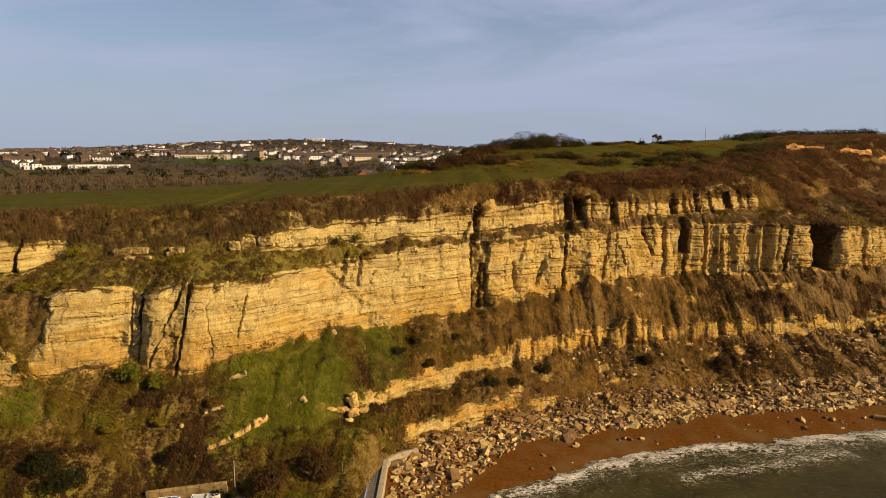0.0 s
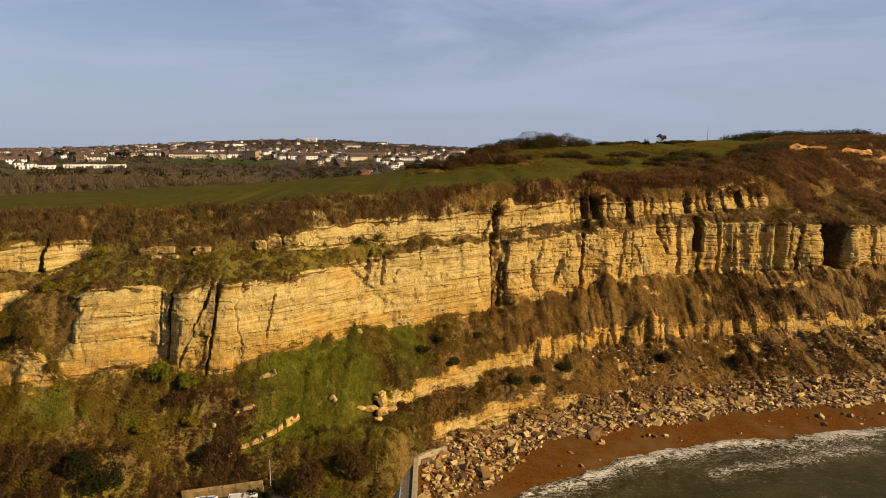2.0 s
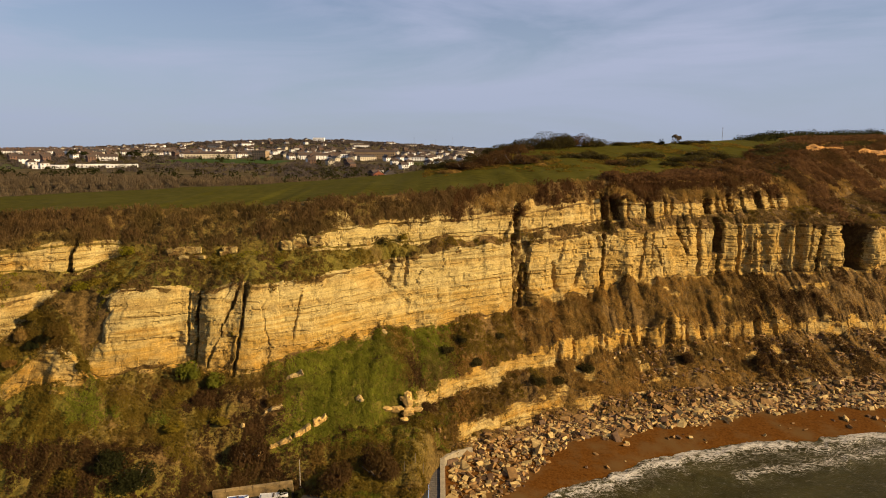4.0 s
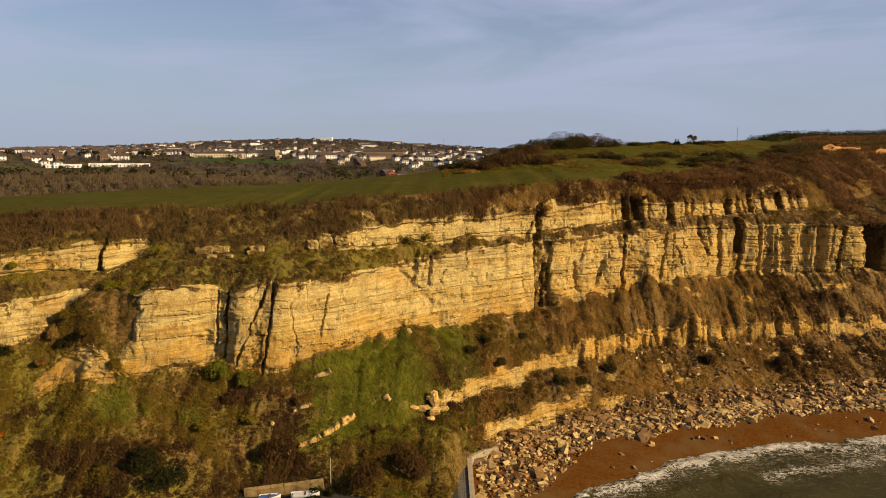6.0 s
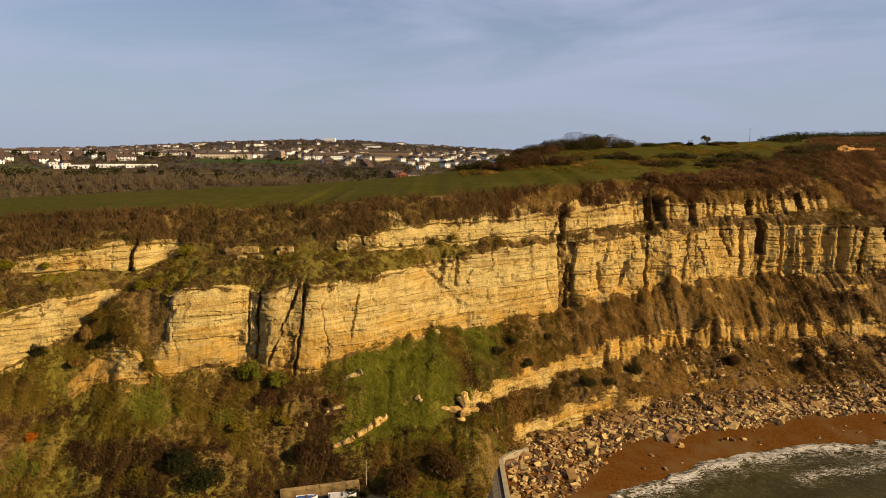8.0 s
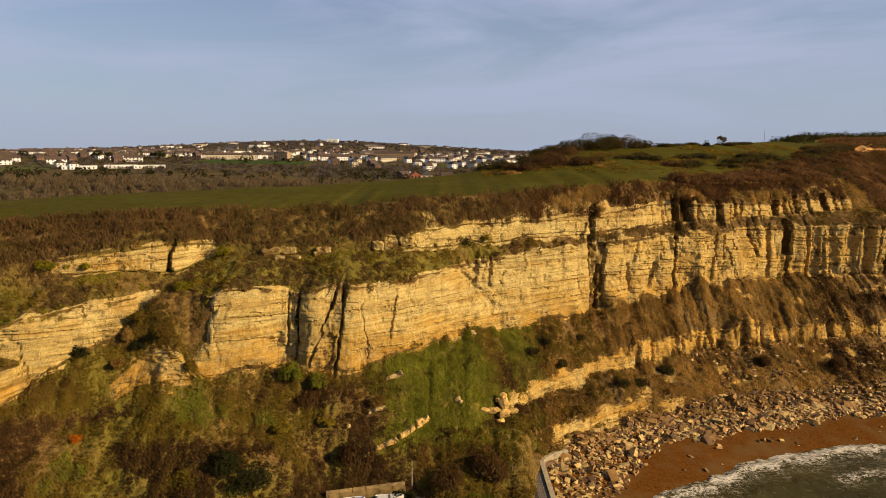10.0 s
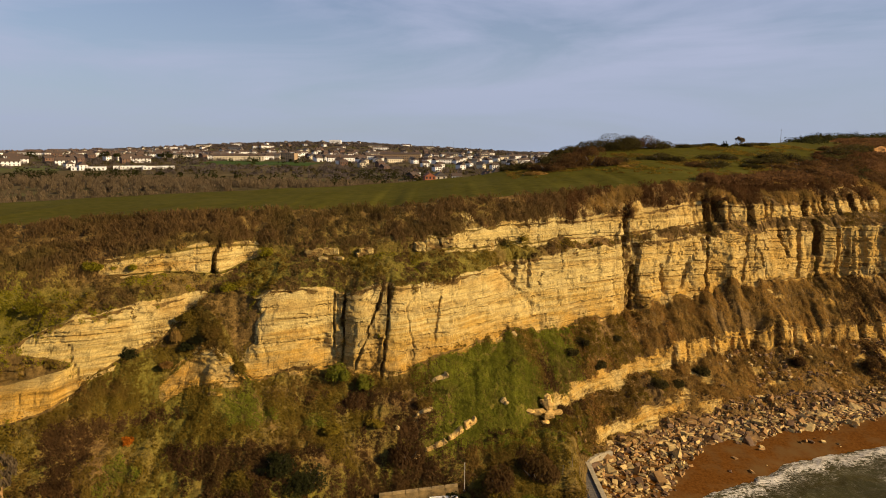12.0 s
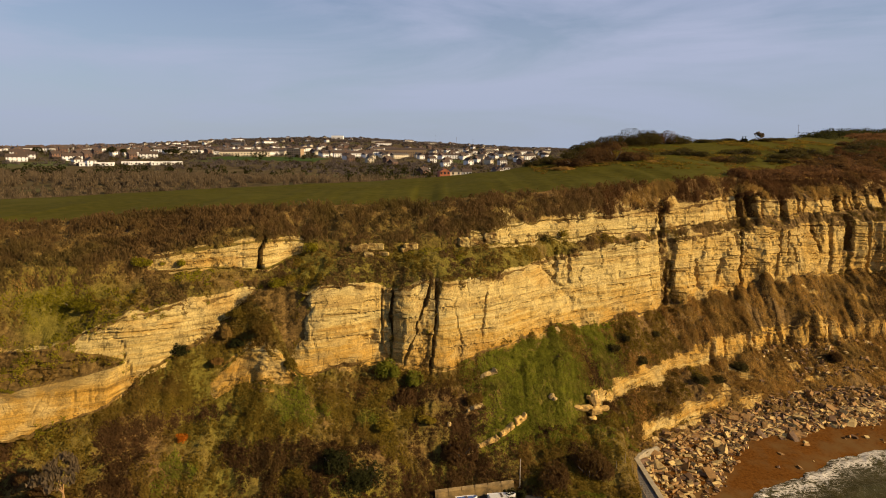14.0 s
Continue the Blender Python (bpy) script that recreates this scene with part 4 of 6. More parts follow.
def build_sea():
    near_x = np.arange(-13.0, 175, 0.45)
    cols = np.concatenate([-13.4 - np.cumsum(np.linspace(1, 400, 20))[::-1], near_x, 175 + np.cumsum(np.linspace(1, 300, 28))])
    off = np.concatenate([np.arange(-3.0, 60, 0.4), 60 + np.cumsum(np.linspace(0.5, 220, 42))])
    X = np.repeat(cols[None], len(off), 0)
    Y = shore_y(cols)[None] - off[:, None]
    D = np.repeat(off[:, None], len(cols), 1)
    edge = 2.6 * fbm(X / 9, X * 0, 3, 170) + 2.2 * fbm(X / 3.0, X * 0 + 4, 4, 171, 0.65)
    d = D - edge
    swell = 0.28 * np.exp(-((d - 3.0 - 2 * fbm(X / 18, X * 0, 2, 172)) / 1.2) ** 2) + 0.30 * np.exp(-((d - 14.0 - 4 * fbm(X / 22, X * 0 + 9, 2, 173)) / 2.0) ** 2)
    Z = 0.05 + swell + 0.10 * fbm(X / 4, Y / 2.5, 3, 174) * smooth(1, 8, d) - 0.25 * (1 - smooth(-1.2, 0.6, d))
    foam = 0.30 * np.exp(-((d - 2.6) / 2.8) ** 2) * (0.75 + 0.6 * vn(X / 7, Y / 5, 176)) + 0.17 * np.exp(-((d - 6) / 5.0) ** 2) + 0.10 * np.exp(-((d - 0.4) / 0.6) ** 2)
    foam += 0.27 * np.exp(-((d - 13.5 - 4 * fbm(X / 22, X * 0 + 9, 2, 173)) / 2.6) ** 2) * smooth(0.35, 0.6, vn(X / 16, X * 0, 175))
    foam += 0.05 * np.exp(-((d - 20) / 14) ** 2)
    v = np.stack([X, Y, Z], -1).reshape(-1, 3)
    me = mesh_from("sea", v, grid_faces(len(off), len(cols)), [mat_sea()], True)
    add_attribute(me, "foam", np.clip(foam, 0, 0.75).ravel())
    tagged(new("water", me), "murky green-grey sea with white surf along the beach", "sea", kind="structure")


build_sea()


def build_quay():
    cols = np.array([-2400, -900, -400, -260, -200, -150, -120, -100, -85, -70, -55, -45, -35, -25, -16.8])
    fy = np.interp(cols, XS, SHEET[0, :, 1]) + 3
    rows = np.array([-40.0, 20, 60, 85, 100])
    Y = np.vstack([np.repeat(rows[:, None], len(cols), 1).clip(max=(fy - 1)[None]), fy[None]])
    Z = np.repeat(np.interp(cols, (-30, -20), (6.5, 3.6))[None], len(Y), 0)
    Z[-1] = np.interp(cols, XS, SHEET[0, :, 2]) - 0.3
    Z[0] = -3
    v = np.stack([np.repeat(cols[None], len(Y), 0), Y, Z], -1).reshape(-1, 3)
    me = mesh_from("quay", v, grid_faces(len(Y), len(cols)), [mat_ground("worn asphalt", [(0.3, (0.04, 0.038, 0.034)), (0.7, (0.075, 0.07, 0.06))], 1.2, 0.02)])
    tagged(new("pavement", me), "worn dark yard at the foot of the slope", "pavement", kind="structure")


build_quay()

# ---- vegetation: many small leaves and twigs ----
rng = np.random.default_rng(7)


def scatter_on_sheet(bands, want, chance):
    """Random places on bands of the sheet; chance(x, y, z, band) thins them out."""
    R, C = SHEET.shape[:2]
    rows = np.nonzero(np.isin(KIND[:-1], bands))[0]
    a, b, d = SHEET[rows][:, :-1], SHEET[rows][:, 1:], SHEET[rows + 1][:, :-1]
    area = np.linalg.norm(np.cross(b - a, d - a), axis=-1)
    w = area * ((a[..., 0] > -170) & (a[..., 0] < 330)) * np.where(a[..., 0] > 200, 0.35, 1.0)
    cum = np.cumsum(w.ravel())
    pick = np.searchsorted(cum, rng.random(want) * cum[-1])
    A, B, D = a.reshape(-1, 3)[pick], b.reshape(-1, 3)[pick], d.reshape(-1, 3)[pick]
    u, v = rng.random((2, want, 1))
    p = A + (B - A) * u + (D - A) * v
    kind = np.repeat(KIND[rows][:, None], C - 1, 1).ravel()[pick]
    bare = ROCKY_AT[rows][:, :-1].ravel()[pick]
    off = ~((p[:, 0] > -17.3) & (p[:, 0] < -12.5) & (p[:, 1] < 142.5))
    keep = off & (rng.random(want) < chance(p[:, 0], p[:, 1], p[:, 2], kind) * (1 - smooth(0.15, 0.6, bare)))
    nrm = np.cross(B - A, D - A)
    nrm = nrm / (np.linalg.norm(nrm, axis=1)[:, None] + 1e-9)
    nz = np.maximum(np.abs(nrm[:, 2]), 0.3) * np.where(nrm[:, 2] < 0, -1, 1)
    grad = np.clip(-nrm[:, :2] / nz[:, None], -1.6, 1.6)
    return np.hstack([p, grad])[keep]


def clumps(points, radius, leaves, size, tall=1.0, upright=0.0, sink=0.15):
    """Leaf triangles for bushes at the points, lying along each crown: vertices and faces."""
    n = len(points)
    tilt = points[:, 3:5] if points.shape[1] == 5 else np.zeros((n, 2))
    points = points[:, :3]
    r = radius * (0.55 + 0.9 * rng.random(n) ** 1.5)
    c = np.repeat(points, leaves, 0)
    rr = np.repeat(r, leaves)[:, None]
    m = n * leaves
    a = rng.random(m) * 2 * math.pi
    h = rng.random(m)
    rad = np.sqrt(np.clip(1 - 0.85 * h ** 2, 0, 1)) * (0.6 + 0.4 * rng.random(m) ** 0.5)
    off = np.stack([np.cos(a) * rad, np.sin(a) * rad, tall * (h - sink)], -1) * rr
    g = np.repeat(tilt, leaves, 0)
    off[:, 2] += (off[:, :2] * g).sum(1)
    base = c + off
    out = np.stack([np.cos(a) * rad, np.sin(a) * rad, (0.25 + h) / max(tall, 0.4)], -1)
    out[:, :2] -= g * out[:, 2:3]
    out = out / np.linalg.norm(out, axis=1)[:, None] + rng.normal(0, 0.22, (m, 3))
    t1 = np.cross(out, rng.normal(size=(m, 3)))
    t1 /= np.linalg.norm(t1, axis=1)[:, None] + 1e-6
    d1 = t1 * (1 - upright)
    d1[:, 2] = np.abs(d1[:, 2]) + upright
    d1 /= np.linalg.norm(d1, axis=1)[:, None] + 1e-6
    d2 = np.cross(d1, out)
    d2 /= np.linalg.norm(d2, axis=1)[:, None] + 1e-6
    s = (size * (0.6 + 0.8 * rng.random(m)))[:, None]
    wide = 1.15 - 0.6 * upright
    v = np.stack([base - d2 * s * 0.5 * wide, base + d2 * s * 0.5 * wide, base + d1 * s * (1 + upright)], 1).reshape(-1, 3)
    return v, np.arange(len(v)).reshape(-1, 3)


def stuff(name, pts, mat, label, category, radius, leaves, size, tall=1.0, upright=0.0):
    v, f = clumps(pts, radius, leaves, size, tall, upright)
    return tagged(new(name, mesh_from(name, v, f, [mat])), label, category, kind="stuff")


def green_zone(x, y, z):
    """The grassy green slope below the cliff, about 0 to 1."""
    g = smooth(-56, -46, x + 5 * fbm(x / 9, y / 9, 2, 200)) * (1 - smooth(-14, -7, x)) * smooth(10, 14, z)
    strip = np.exp(-((x + 25.5 - (28 - z) * 0.52) / 2.2) ** 2)
    return g * (1 - 0.85 * strip)


def cover():
    def east(x):
        return smooth(-16, -6, x)

    def patchy(a, b, k, seed, lo=0.3, hi=0.55, floor=0.3):
        return floor + (1 - floor) * smooth(lo, hi, vn(a / k, b / k, seed))

    brow = scatter_on_sheet((7, 8), 24000, lambda x, y, z, b: patchy(x, z * 1.6, 5, 210) * np.where(b == 7, 0.5, 1))
    cut = fbm(brow[:, 0] / 12, brow[:, 2] / 5, 3, 219) + 0.42 * smooth(10, 40, brow[:, 0]) * (1 - smooth(60, 64, brow[:, 2])) + 0.6 * smooth(120, 128, brow[:, 0]) * (1 - smooth(150, 170, brow[:, 0])) * (1 - smooth(58, 63, brow[:, 2])) > 0.15 + 0.28 * (1 - smooth(-25, 15, brow[:, 0]))
    east_brow = ~cut & (brow[:, 0] + 14 * fbm(brow[:, 0] / 9, brow[:, 2] / 6, 2, 223) > -4)
    stuff("brow_briar", brow[east_brow], BRIAR, "reddish-brown leafless briar along the cliff brow", "scrub", 0.95, 30, 0.28, 1.25, 0.72)
    cut |= east_brow
    stuff("brow_scrub", brow[~cut], TWIG, "dense bare brown scrub along the cliff brow", "scrub", 0.95, 34, 0.28, 1.15, 0.72)
    cut &= ~east_brow
    stuff("brow_straw", brow[cut], STRAW, "straw-coloured dead grass and bracken below the brow", "grass", 0.9, 24, 0.30, 0.55, 0.45)
    ledge = scatter_on_sheet((5, 6), 20000, lambda x, y, z, b: patchy(x, z * 2, 6, 211))
    lime = (fbm(ledge[:, 0] / 6, ledge[:, 2] / 3, 3, 222) > 0.30 - 0.44 * (1 - smooth(-118, -106, ledge[:, 0])) + 0.3 * smooth(-60, 0, ledge[:, 0])) & (ledge[:, 0] < 0)
    stuff("ledge_moss", ledge[lime], LIME, "yellow-green ivy and moss on the cliff ledges", "ivy", 0.8, 24, 0.26, 0.4, 0.15)
    ledge = ledge[~lime]
    brown = fbm(ledge[:, 0] / 9, ledge[:, 2] / 4, 3, 220) > 0.0
    stuff("ledge_scrub", ledge[brown], TWIG, "brown bare bramble on the cliff ledges", "scrub", 0.8, 24, 0.28, 0.6, 0.35)
    stuff("ledge_bramble", ledge[~brown], OLIVE, "olive bramble and ivy on the cliff ledges", "scrub", 0.8, 24, 0.28, 0.5, 0.2)
    green = scatter_on_sheet((0, 1, 2, 3, 4), 60000, lambda x, y, z, b: green_zone(x, y, z))
    stuff("green_slope_growth", green, GREEN, "bright green grass and ivy on the slope", "grass", 0.8, 22, 0.26, 0.35, 0.3)
    west = scatter_on_sheet((0, 1, 2, 3, 4), 48000, lambda x, y, z, b: (1 - east(x)) * (1 - green_zone(x, y, z)) * patchy(x, y, 5, 212))
    what = fbm(west[:, 0] / 10, west[:, 1] / 8, 4, 221, 0.6)
    what = what + 0.45 * (1 - smooth(15, 20, west[:, 2])) * smooth(-114, -94, west[:, 0]) * (1 - smooth(-46, -36, west[:, 0]))
    red = (what >= 0.16) & (west[:, 2] < 23)
    stuff("west_slope_bramble", west[(what > -0.34) & ~red], OLIVE, "olive and russet bramble thicket on the slope", "scrub", 0.9, 26, 0.28, 0.5, 0.15)
    stuff("west_slope_briar", west[red], MAUVE, "reddish-brown leafless briar on the slope", "scrub", 0.9, 26, 0.28, 0.65, 0.35)
    stuff("west_slope_grass", west[what <= -0.34], GREEN, "rough green grass between the brambles", "grass", 0.85, 22, 0.26, 0.35, 0.3)
    worn = scatter_on_sheet((4,), 14000, lambda x, y, z, b: np.exp(-((x + 25.5 - (28 - z) * 0.52) / 2.0) ** 2) * smooth(16, 19, z))
    stuff("slope_path_straw", worn, STRAW, "strip of trodden straw-coloured grass down the green slope", "grass", 0.6, 18, 0.24, 0.3, 0.4)
    strawp = scatter_on_sheet((0, 1, 2, 3, 4), 44000, lambda x, y, z, b: east(x) * (1 - 0.8 * smooth(82, 120, x)) * (1 - green_zone(x, y, z)) * np.where(b == 0, 0.35 * smooth(3, 5, z), 1.0) * smooth(0.16, 0.36, vn(x / 4 + z / 9, z / 6, 213)))
    near = strawp[:, 0] + 10 * fbm(strawp[:, 0] / 8, strawp[:, 2] / 6, 3, 228) < 12
    stuff("slope_bramble", strawp[near], OLIVE, "olive-brown bramble on the western undercliff", "scrub", 0.8, 20, 0.28, 0.5, 0.3)
    strawp = strawp[~near]
    stuff("slope_straw", strawp, STRAW, "dry straw-coloured grass on the undercliff", "grass", 0.75, 16, 0.28, 0.4, 0.45)
    darkp = scatter_on_sheet((0, 1, 2, 3, 4), 36000, lambda x, y, z, b: east(x) * np.where(b == 0, 0.2 * smooth(3, 5, z), 0.8) * smooth(0.42, 0.6, vn(x / 6 + z / 8, z / 5, 214)))
    far = darkp[:, 0] + 14 * fbm(darkp[:, 0] / 10, darkp[:, 2] / 6, 2, 225) > 88
    stuff("eastern_briar", darkp[far], MAUVE, "dark reddish-brown briar on the eastern undercliff", "scrub", 0.9, 22, 0.30, 0.7, 0.4)
    darkp = darkp[~far]
    stuff("slope_scrub", darkp, RUSSET, "brown scrub on the undercliff", "scrub", 0.8, 20, 0.30, 0.65, 0.4)
    tall = scatter_on_sheet((6, 7, 8), 12000, lambda x, y, z, b: smooth(122, 150, x + 0.9 * (z - 56)) * 0.36 * smooth(0.42, 0.56, vn(x / 11, z / 7, 217)))
    pink = vn(tall[:, 0] / 16, tall[:, 2] / 9, 226) > 0.5
    stuff("hillside_thicket", tall[pink], FLUFF, "tall pinkish leafless thicket on the eastern hillside", "scrub", 2.8, 90, 0.46, 0.9, 0.25)
    stuff("hillside_briar", tall[~pink], MAUVE, "tall dark red-brown thicket on the eastern hillside", "scrub", 2.8, 90, 0.46, 0.9, 0.25)
    # scrub over the eastern shoulder of the headland
    n = 9000
    x = 48 + 400 * rng.random(n) ** 1.4
    by, cy = np.interp(x, XS, SHEET[-1, :, 1]), np.interp(x, CREST_X, CREST_Y)
    wide = x + 16 * fbm(x / 24, x * 0, 3, 216)
    reach = (0.05 + 0.15 * smooth(45, 95, wide) + 0.32 * smooth(102, 170, wide) + 0.40 * smooth(205, 260, wide)) * (0.75 + 0.25 * rng.random(n))
    y = by + (cy - by) * reach * rng.random(n)
    p = np.stack([x, y, field_z(x, y)], -1)[rng.random(n) < patchy(x, y, 14, 215, floor=0.12)]
    what = vn(p[:, 0] / 13, p[:, 1] / 17, 227) + 0.18 * (rng.random(len(p)) - 0.5)
    for name, lo, hi, mat, label, size in (
        ("shoulder_gorse", 0.0, 0.27, GORSE, "dark gorse over the shoulder of the headland", 1.9),
        ("shoulder_scrub", 0.27, 0.52, BRIAR, "reddish-brown bare scrub over the shoulder of the headland", 2.0),
        ("shoulder_straw", 0.52, 0.62, STRAW, "straw-coloured dead grass between the scrub", 1.3),
        ("shoulder_thicket", 0.62, 1.1, FLUFF, "tall pinkish leafless thicket over the shoulder", 2.8),
    ):
        stuff(name, p[(what >= lo) & (what < hi)], mat, label, "scrub", size, 34, 0.55, 0.35 if mat is STRAW else 0.8, 0.35)


cover()


# ---- single bushes and trees ----
def sheet_z(x, y, bands=(0, 1, 2, 3, 4)):
    """Height of the slope at a place: the nearest point of its sheet in plan."""
    rows = np.nonzero(np.isin(KIND, bands))[0]
    c = int(np.argmin(np.abs(XS - x)))
    line = SHEET[rows][:, c]
    return float(np.interp(y, line[:, 1], line[:, 2]))


def part(name, mesh, parent, label="", m=None):
    ob = new(name, mesh)
    ob.parent = parent
    if m is not None:
        ob.matrix_basis = m
    return tagged(ob, label)


def empty(name, m, label, category, group=""):
    ob = new(name)
    ob.matrix_basis = m
    return tagged(ob, label, category, group)


def bush_mesh(name, mat, r, h, leaves, size, upright=0.1, lobes=9):
    """An uneven crown: leaves round several lobes."""
    a = rng.random(lobes) * 6.28
    d = np.sqrt(rng.random(lobes)) * 0.62 * r
    c = np.stack([np.cos(a) * d, np.sin(a) * d, h * (0.05 + 0.40 * rng.random(lobes) * (1 - d / r))], -1)
    v, f = clumps(c, r * 0.46, leaves // lobes, size, min(1.6, h / r * 1.35), upright, 0.15)
    return mesh_from(name, v, f, [mat])


def limb(bm, a, b, ra, rb, sides=6):
    a, b = Vector(a), Vector(b)
    q = (b - a).to_track_quat("Z", "Y")
    rings = []
    for p, r in ((a, ra), (b, rb)):
        rings.append([bm.verts.new(p + q @ Vector((math.cos(6.2832 * k / sides) * r, math.sin(6.2832 * k / sides) * r, 0))) for k in range(sides)])
    for k in range(sides):
        bm.faces.new((rings[0][k], rings[0][(k + 1) % sides], rings[1][(k + 1) % sides], rings[1][k]))


def bm_mesh(name, bm, mat, shade=False):
    me = bpy.data.meshes.new(name)
    bmesh.ops.recalc_face_normals(bm, faces=bm.faces)
    bm.to_mesh(me)
    bm.free()
    for m in (mat if isinstance(mat, (list, tuple)) else [mat]):
        me.materials.append(m)
    if shade:
        me.polygons.foreach_set("use_smooth", np.ones(len(me.polygons), dtype=bool))
    return me


BARK = mat_plain("grey-brown bark", (0.11, 0.08, 0.05), 0.9, 0.3, 4.0)
rnd = random.Random(11)


def bush(name, x, y, z, r, h, mat, label, category="bush", group="", leaves=700, size=0.3, upright=0.1):
    e = empty(name, pose(x, y, z), label, category, group)
    bm = bmesh.new()
    for k in range(5):
        a = 6.28 * k / 5 + rnd.random()
        limb(bm, (0, 0, -0.4), (math.cos(a) * r * 0.5, math.sin(a) * r * 0.5, h * 0.6), 0.05 * r, 0.015 * r, 5)
    part("stem", bm_mesh("stem", bm, BARK), e)
    part("crown", bush_mesh("crown", mat, r, h, leaves, size, upright), e)
    return e


def bare_tree(x, y, z, h, lean, label, group="", bark=None, spread=0.5):
    e = empty("bare_tree", pose(x, y, z), label, "tree", group)
    bm = bmesh.new()
    tips = []

    def grow(a, d, length, r, depth):
        b = a + d * length
        limb(bm, a, b, r, r * 0.62, 5)
        if depth == 0:
            tips.append(b)
            return
        for k in range(3):
            v = Vector((rnd.gauss(0, spread) + lean * 0.25, rnd.gauss(0, spread), rnd.gauss(0.15, 0.25)))
            grow(b, (d + v).normalized(), length * rnd.uniform(0.6, 0.85), r * 0.6, depth - 1)

    grow(Vector((0, 0, -0.5)), Vector((lean * 0.2, 0, 1)).normalized(), h * 0.3, h * 0.025, 4)
    part("trunk", bm_mesh("trunk", bm, bark or BARK), e)
    c = np.array([tuple(p) for p in tips])
    v, f = clumps(c, h * 0.06, 10, h * 0.05, 1.0, 0.6)
    part("crown", mesh_from("crown", v, f, [WOOD]), e)
    return e


def slope_bushes():
    for x, y, r, h, mat, label, up in (
        (-80.7, 118.0, 3.6, 4.6, DARK, "dense dark evergreen bush on the lower slope", 0.0),
        (-74.5, 116.6, 5.0, 4.2, DARK, "wide dark evergreen thicket beside the round bush", 0.0),
        (-55.6, 127.6, 4.8, 4.4, MAUVE, "rounded leafless reddish-brown bush on the slope", 0.5),
        (-28.0, 126.5, 6.0, 4.6, MAUVE, "broad leafless brown thicket at the slope foot", 0.5),
        (-36.0, 123.0, 4.4, 2.6, MAUVE, "reddish-brown bare thicket above the yard", 0.5),
        (-46.4, 118.3, 2.0, 3.0, DARK, "dark bush at the end of the retaining wall", 0.0),
        (-43.2, 120.2, 1.3, 1.3, DARK, "dark bush beside the metal pole", 0.0),
        (-68.0, 135.0, 3.0, 2.2, MAUVE, "low reddish bare bush below the buttress", 0.5),
        (-71.0, 138.5, 3.2, 4.6, GREEN, "dark green ivy bush against the buttress", 0.1),
        (-66.0, 138.0, 2.4, 3.6, GREEN, "ivy bush at the buttress foot", 0.1),
        (-114.5, 131.0, 2.6, 2.8, DARK, "dark green bush under the western face", 0.1),
        (-103.5, 134.0, 1.7, 1.5, DARK, "dark low bush in the gully", 0.2),
        (-91.8, 132.8, 1.9, 1.9, OLIVE, "olive bush at the edge of the buttress", 0.2),
        (-104.6, 136.6, 2.8, 1.4, OLIVE, "olive bramble mound in the gully", 0.1),
        (-99.4, 134.8, 2.6, 1.3, OLIVE, "olive bramble mound in the gully", 0.1),
        (-107.6, 132.0, 2.6, 1.2, RUSSET, "russet bracken on the gully slope", 0.4),
        (-106.2, 134.6, 2.0, 2.0, STRAW, "pale leafless bush on the gully slope", 0.75),
        (-111.6, 121.0, 1.5, 1.6, RUST, "small shrub with orange autumn leaves", 0.1),
        (-62.5, 131.5, 2.2, 1.6, YELLOW, "low bush with yellow leaves on the slope", 0.1),
        (-72.0, 128.5, 2.6, 1.4, YELLOW, "patch of yellow-leaved bramble", 0.1),
        (-52.0, 137.5, 2.6, 1.8, OLIVE, "olive bramble mound on the slope", 0.2),
        (-8.5, 172.0, 2.6, 2.2, GORSE, "dark gorse bush on the slope below the cliff", 0.1),
        (-4.5, 169.0, 2.4, 2.0, GORSE, "dark gorse bush on the slope below the cliff", 0.1),
        (-12.0, 168.0, 2.2, 2.0, GORSE, "dark gorse bush on the slope below the cliff", 0.1),
        (4.0, 181.0, 2.0, 1.8, GORSE, "dark gorse bush on the slope below the cliff", 0.1),
        (14.0, 172.0, 3.0, 2.2, GORSE, "dark scrub bush above the low outcrop", 0.1),
        (20.0, 175.5, 3.2, 2.4, GORSE, "dark scrub bush above the low outcrop", 0.1),
        (30.0, 183.0, 3.0, 2.2, GORSE, "dark scrub bush above the low outcrop", 0.1),
        (64.0, 193.0, 3.4, 2.6, MAUVE, "reddish bare thicket on the scree", 0.5),
        (90.0, 196.0, 4.0, 3.0, MAUVE, "reddish bare thicket on the scree", 0.5),
    ):
        bush("bush", x, y, sheet_z(x, y) - 0.2, r, h, mat, label, "bush", "bushes on the slope", int(700 * r), 0.32, up)
    for x, y, z, r, h in ((43.6, 218.6, 59.6, 1.5, 1.9), (46.2, 219.4, 60.0, 1.4, 1.6), (48.6, 220.8, 59.7, 1.8, 2.0), (51.0, 221.0, 60.0, 1.5, 1.5)):
        bush("bush", x, y, z, r, h, BRIAR, "reddish-brown scrub hanging over the black recess", "bush", "bushes over the recess", int(420 * r), 0.26, 0.4)
    pale = mat_plain("pale tan bark", (0.36, 0.215, 0.085), 0.85, 0.25, 2.0)
    bare_tree(-125.8, 104.5, sheet_z(-125.8, 104.5), 11.5, 0.0, "tall pale leafless tree with spreading branches on the slope", "", pale, 0.42)
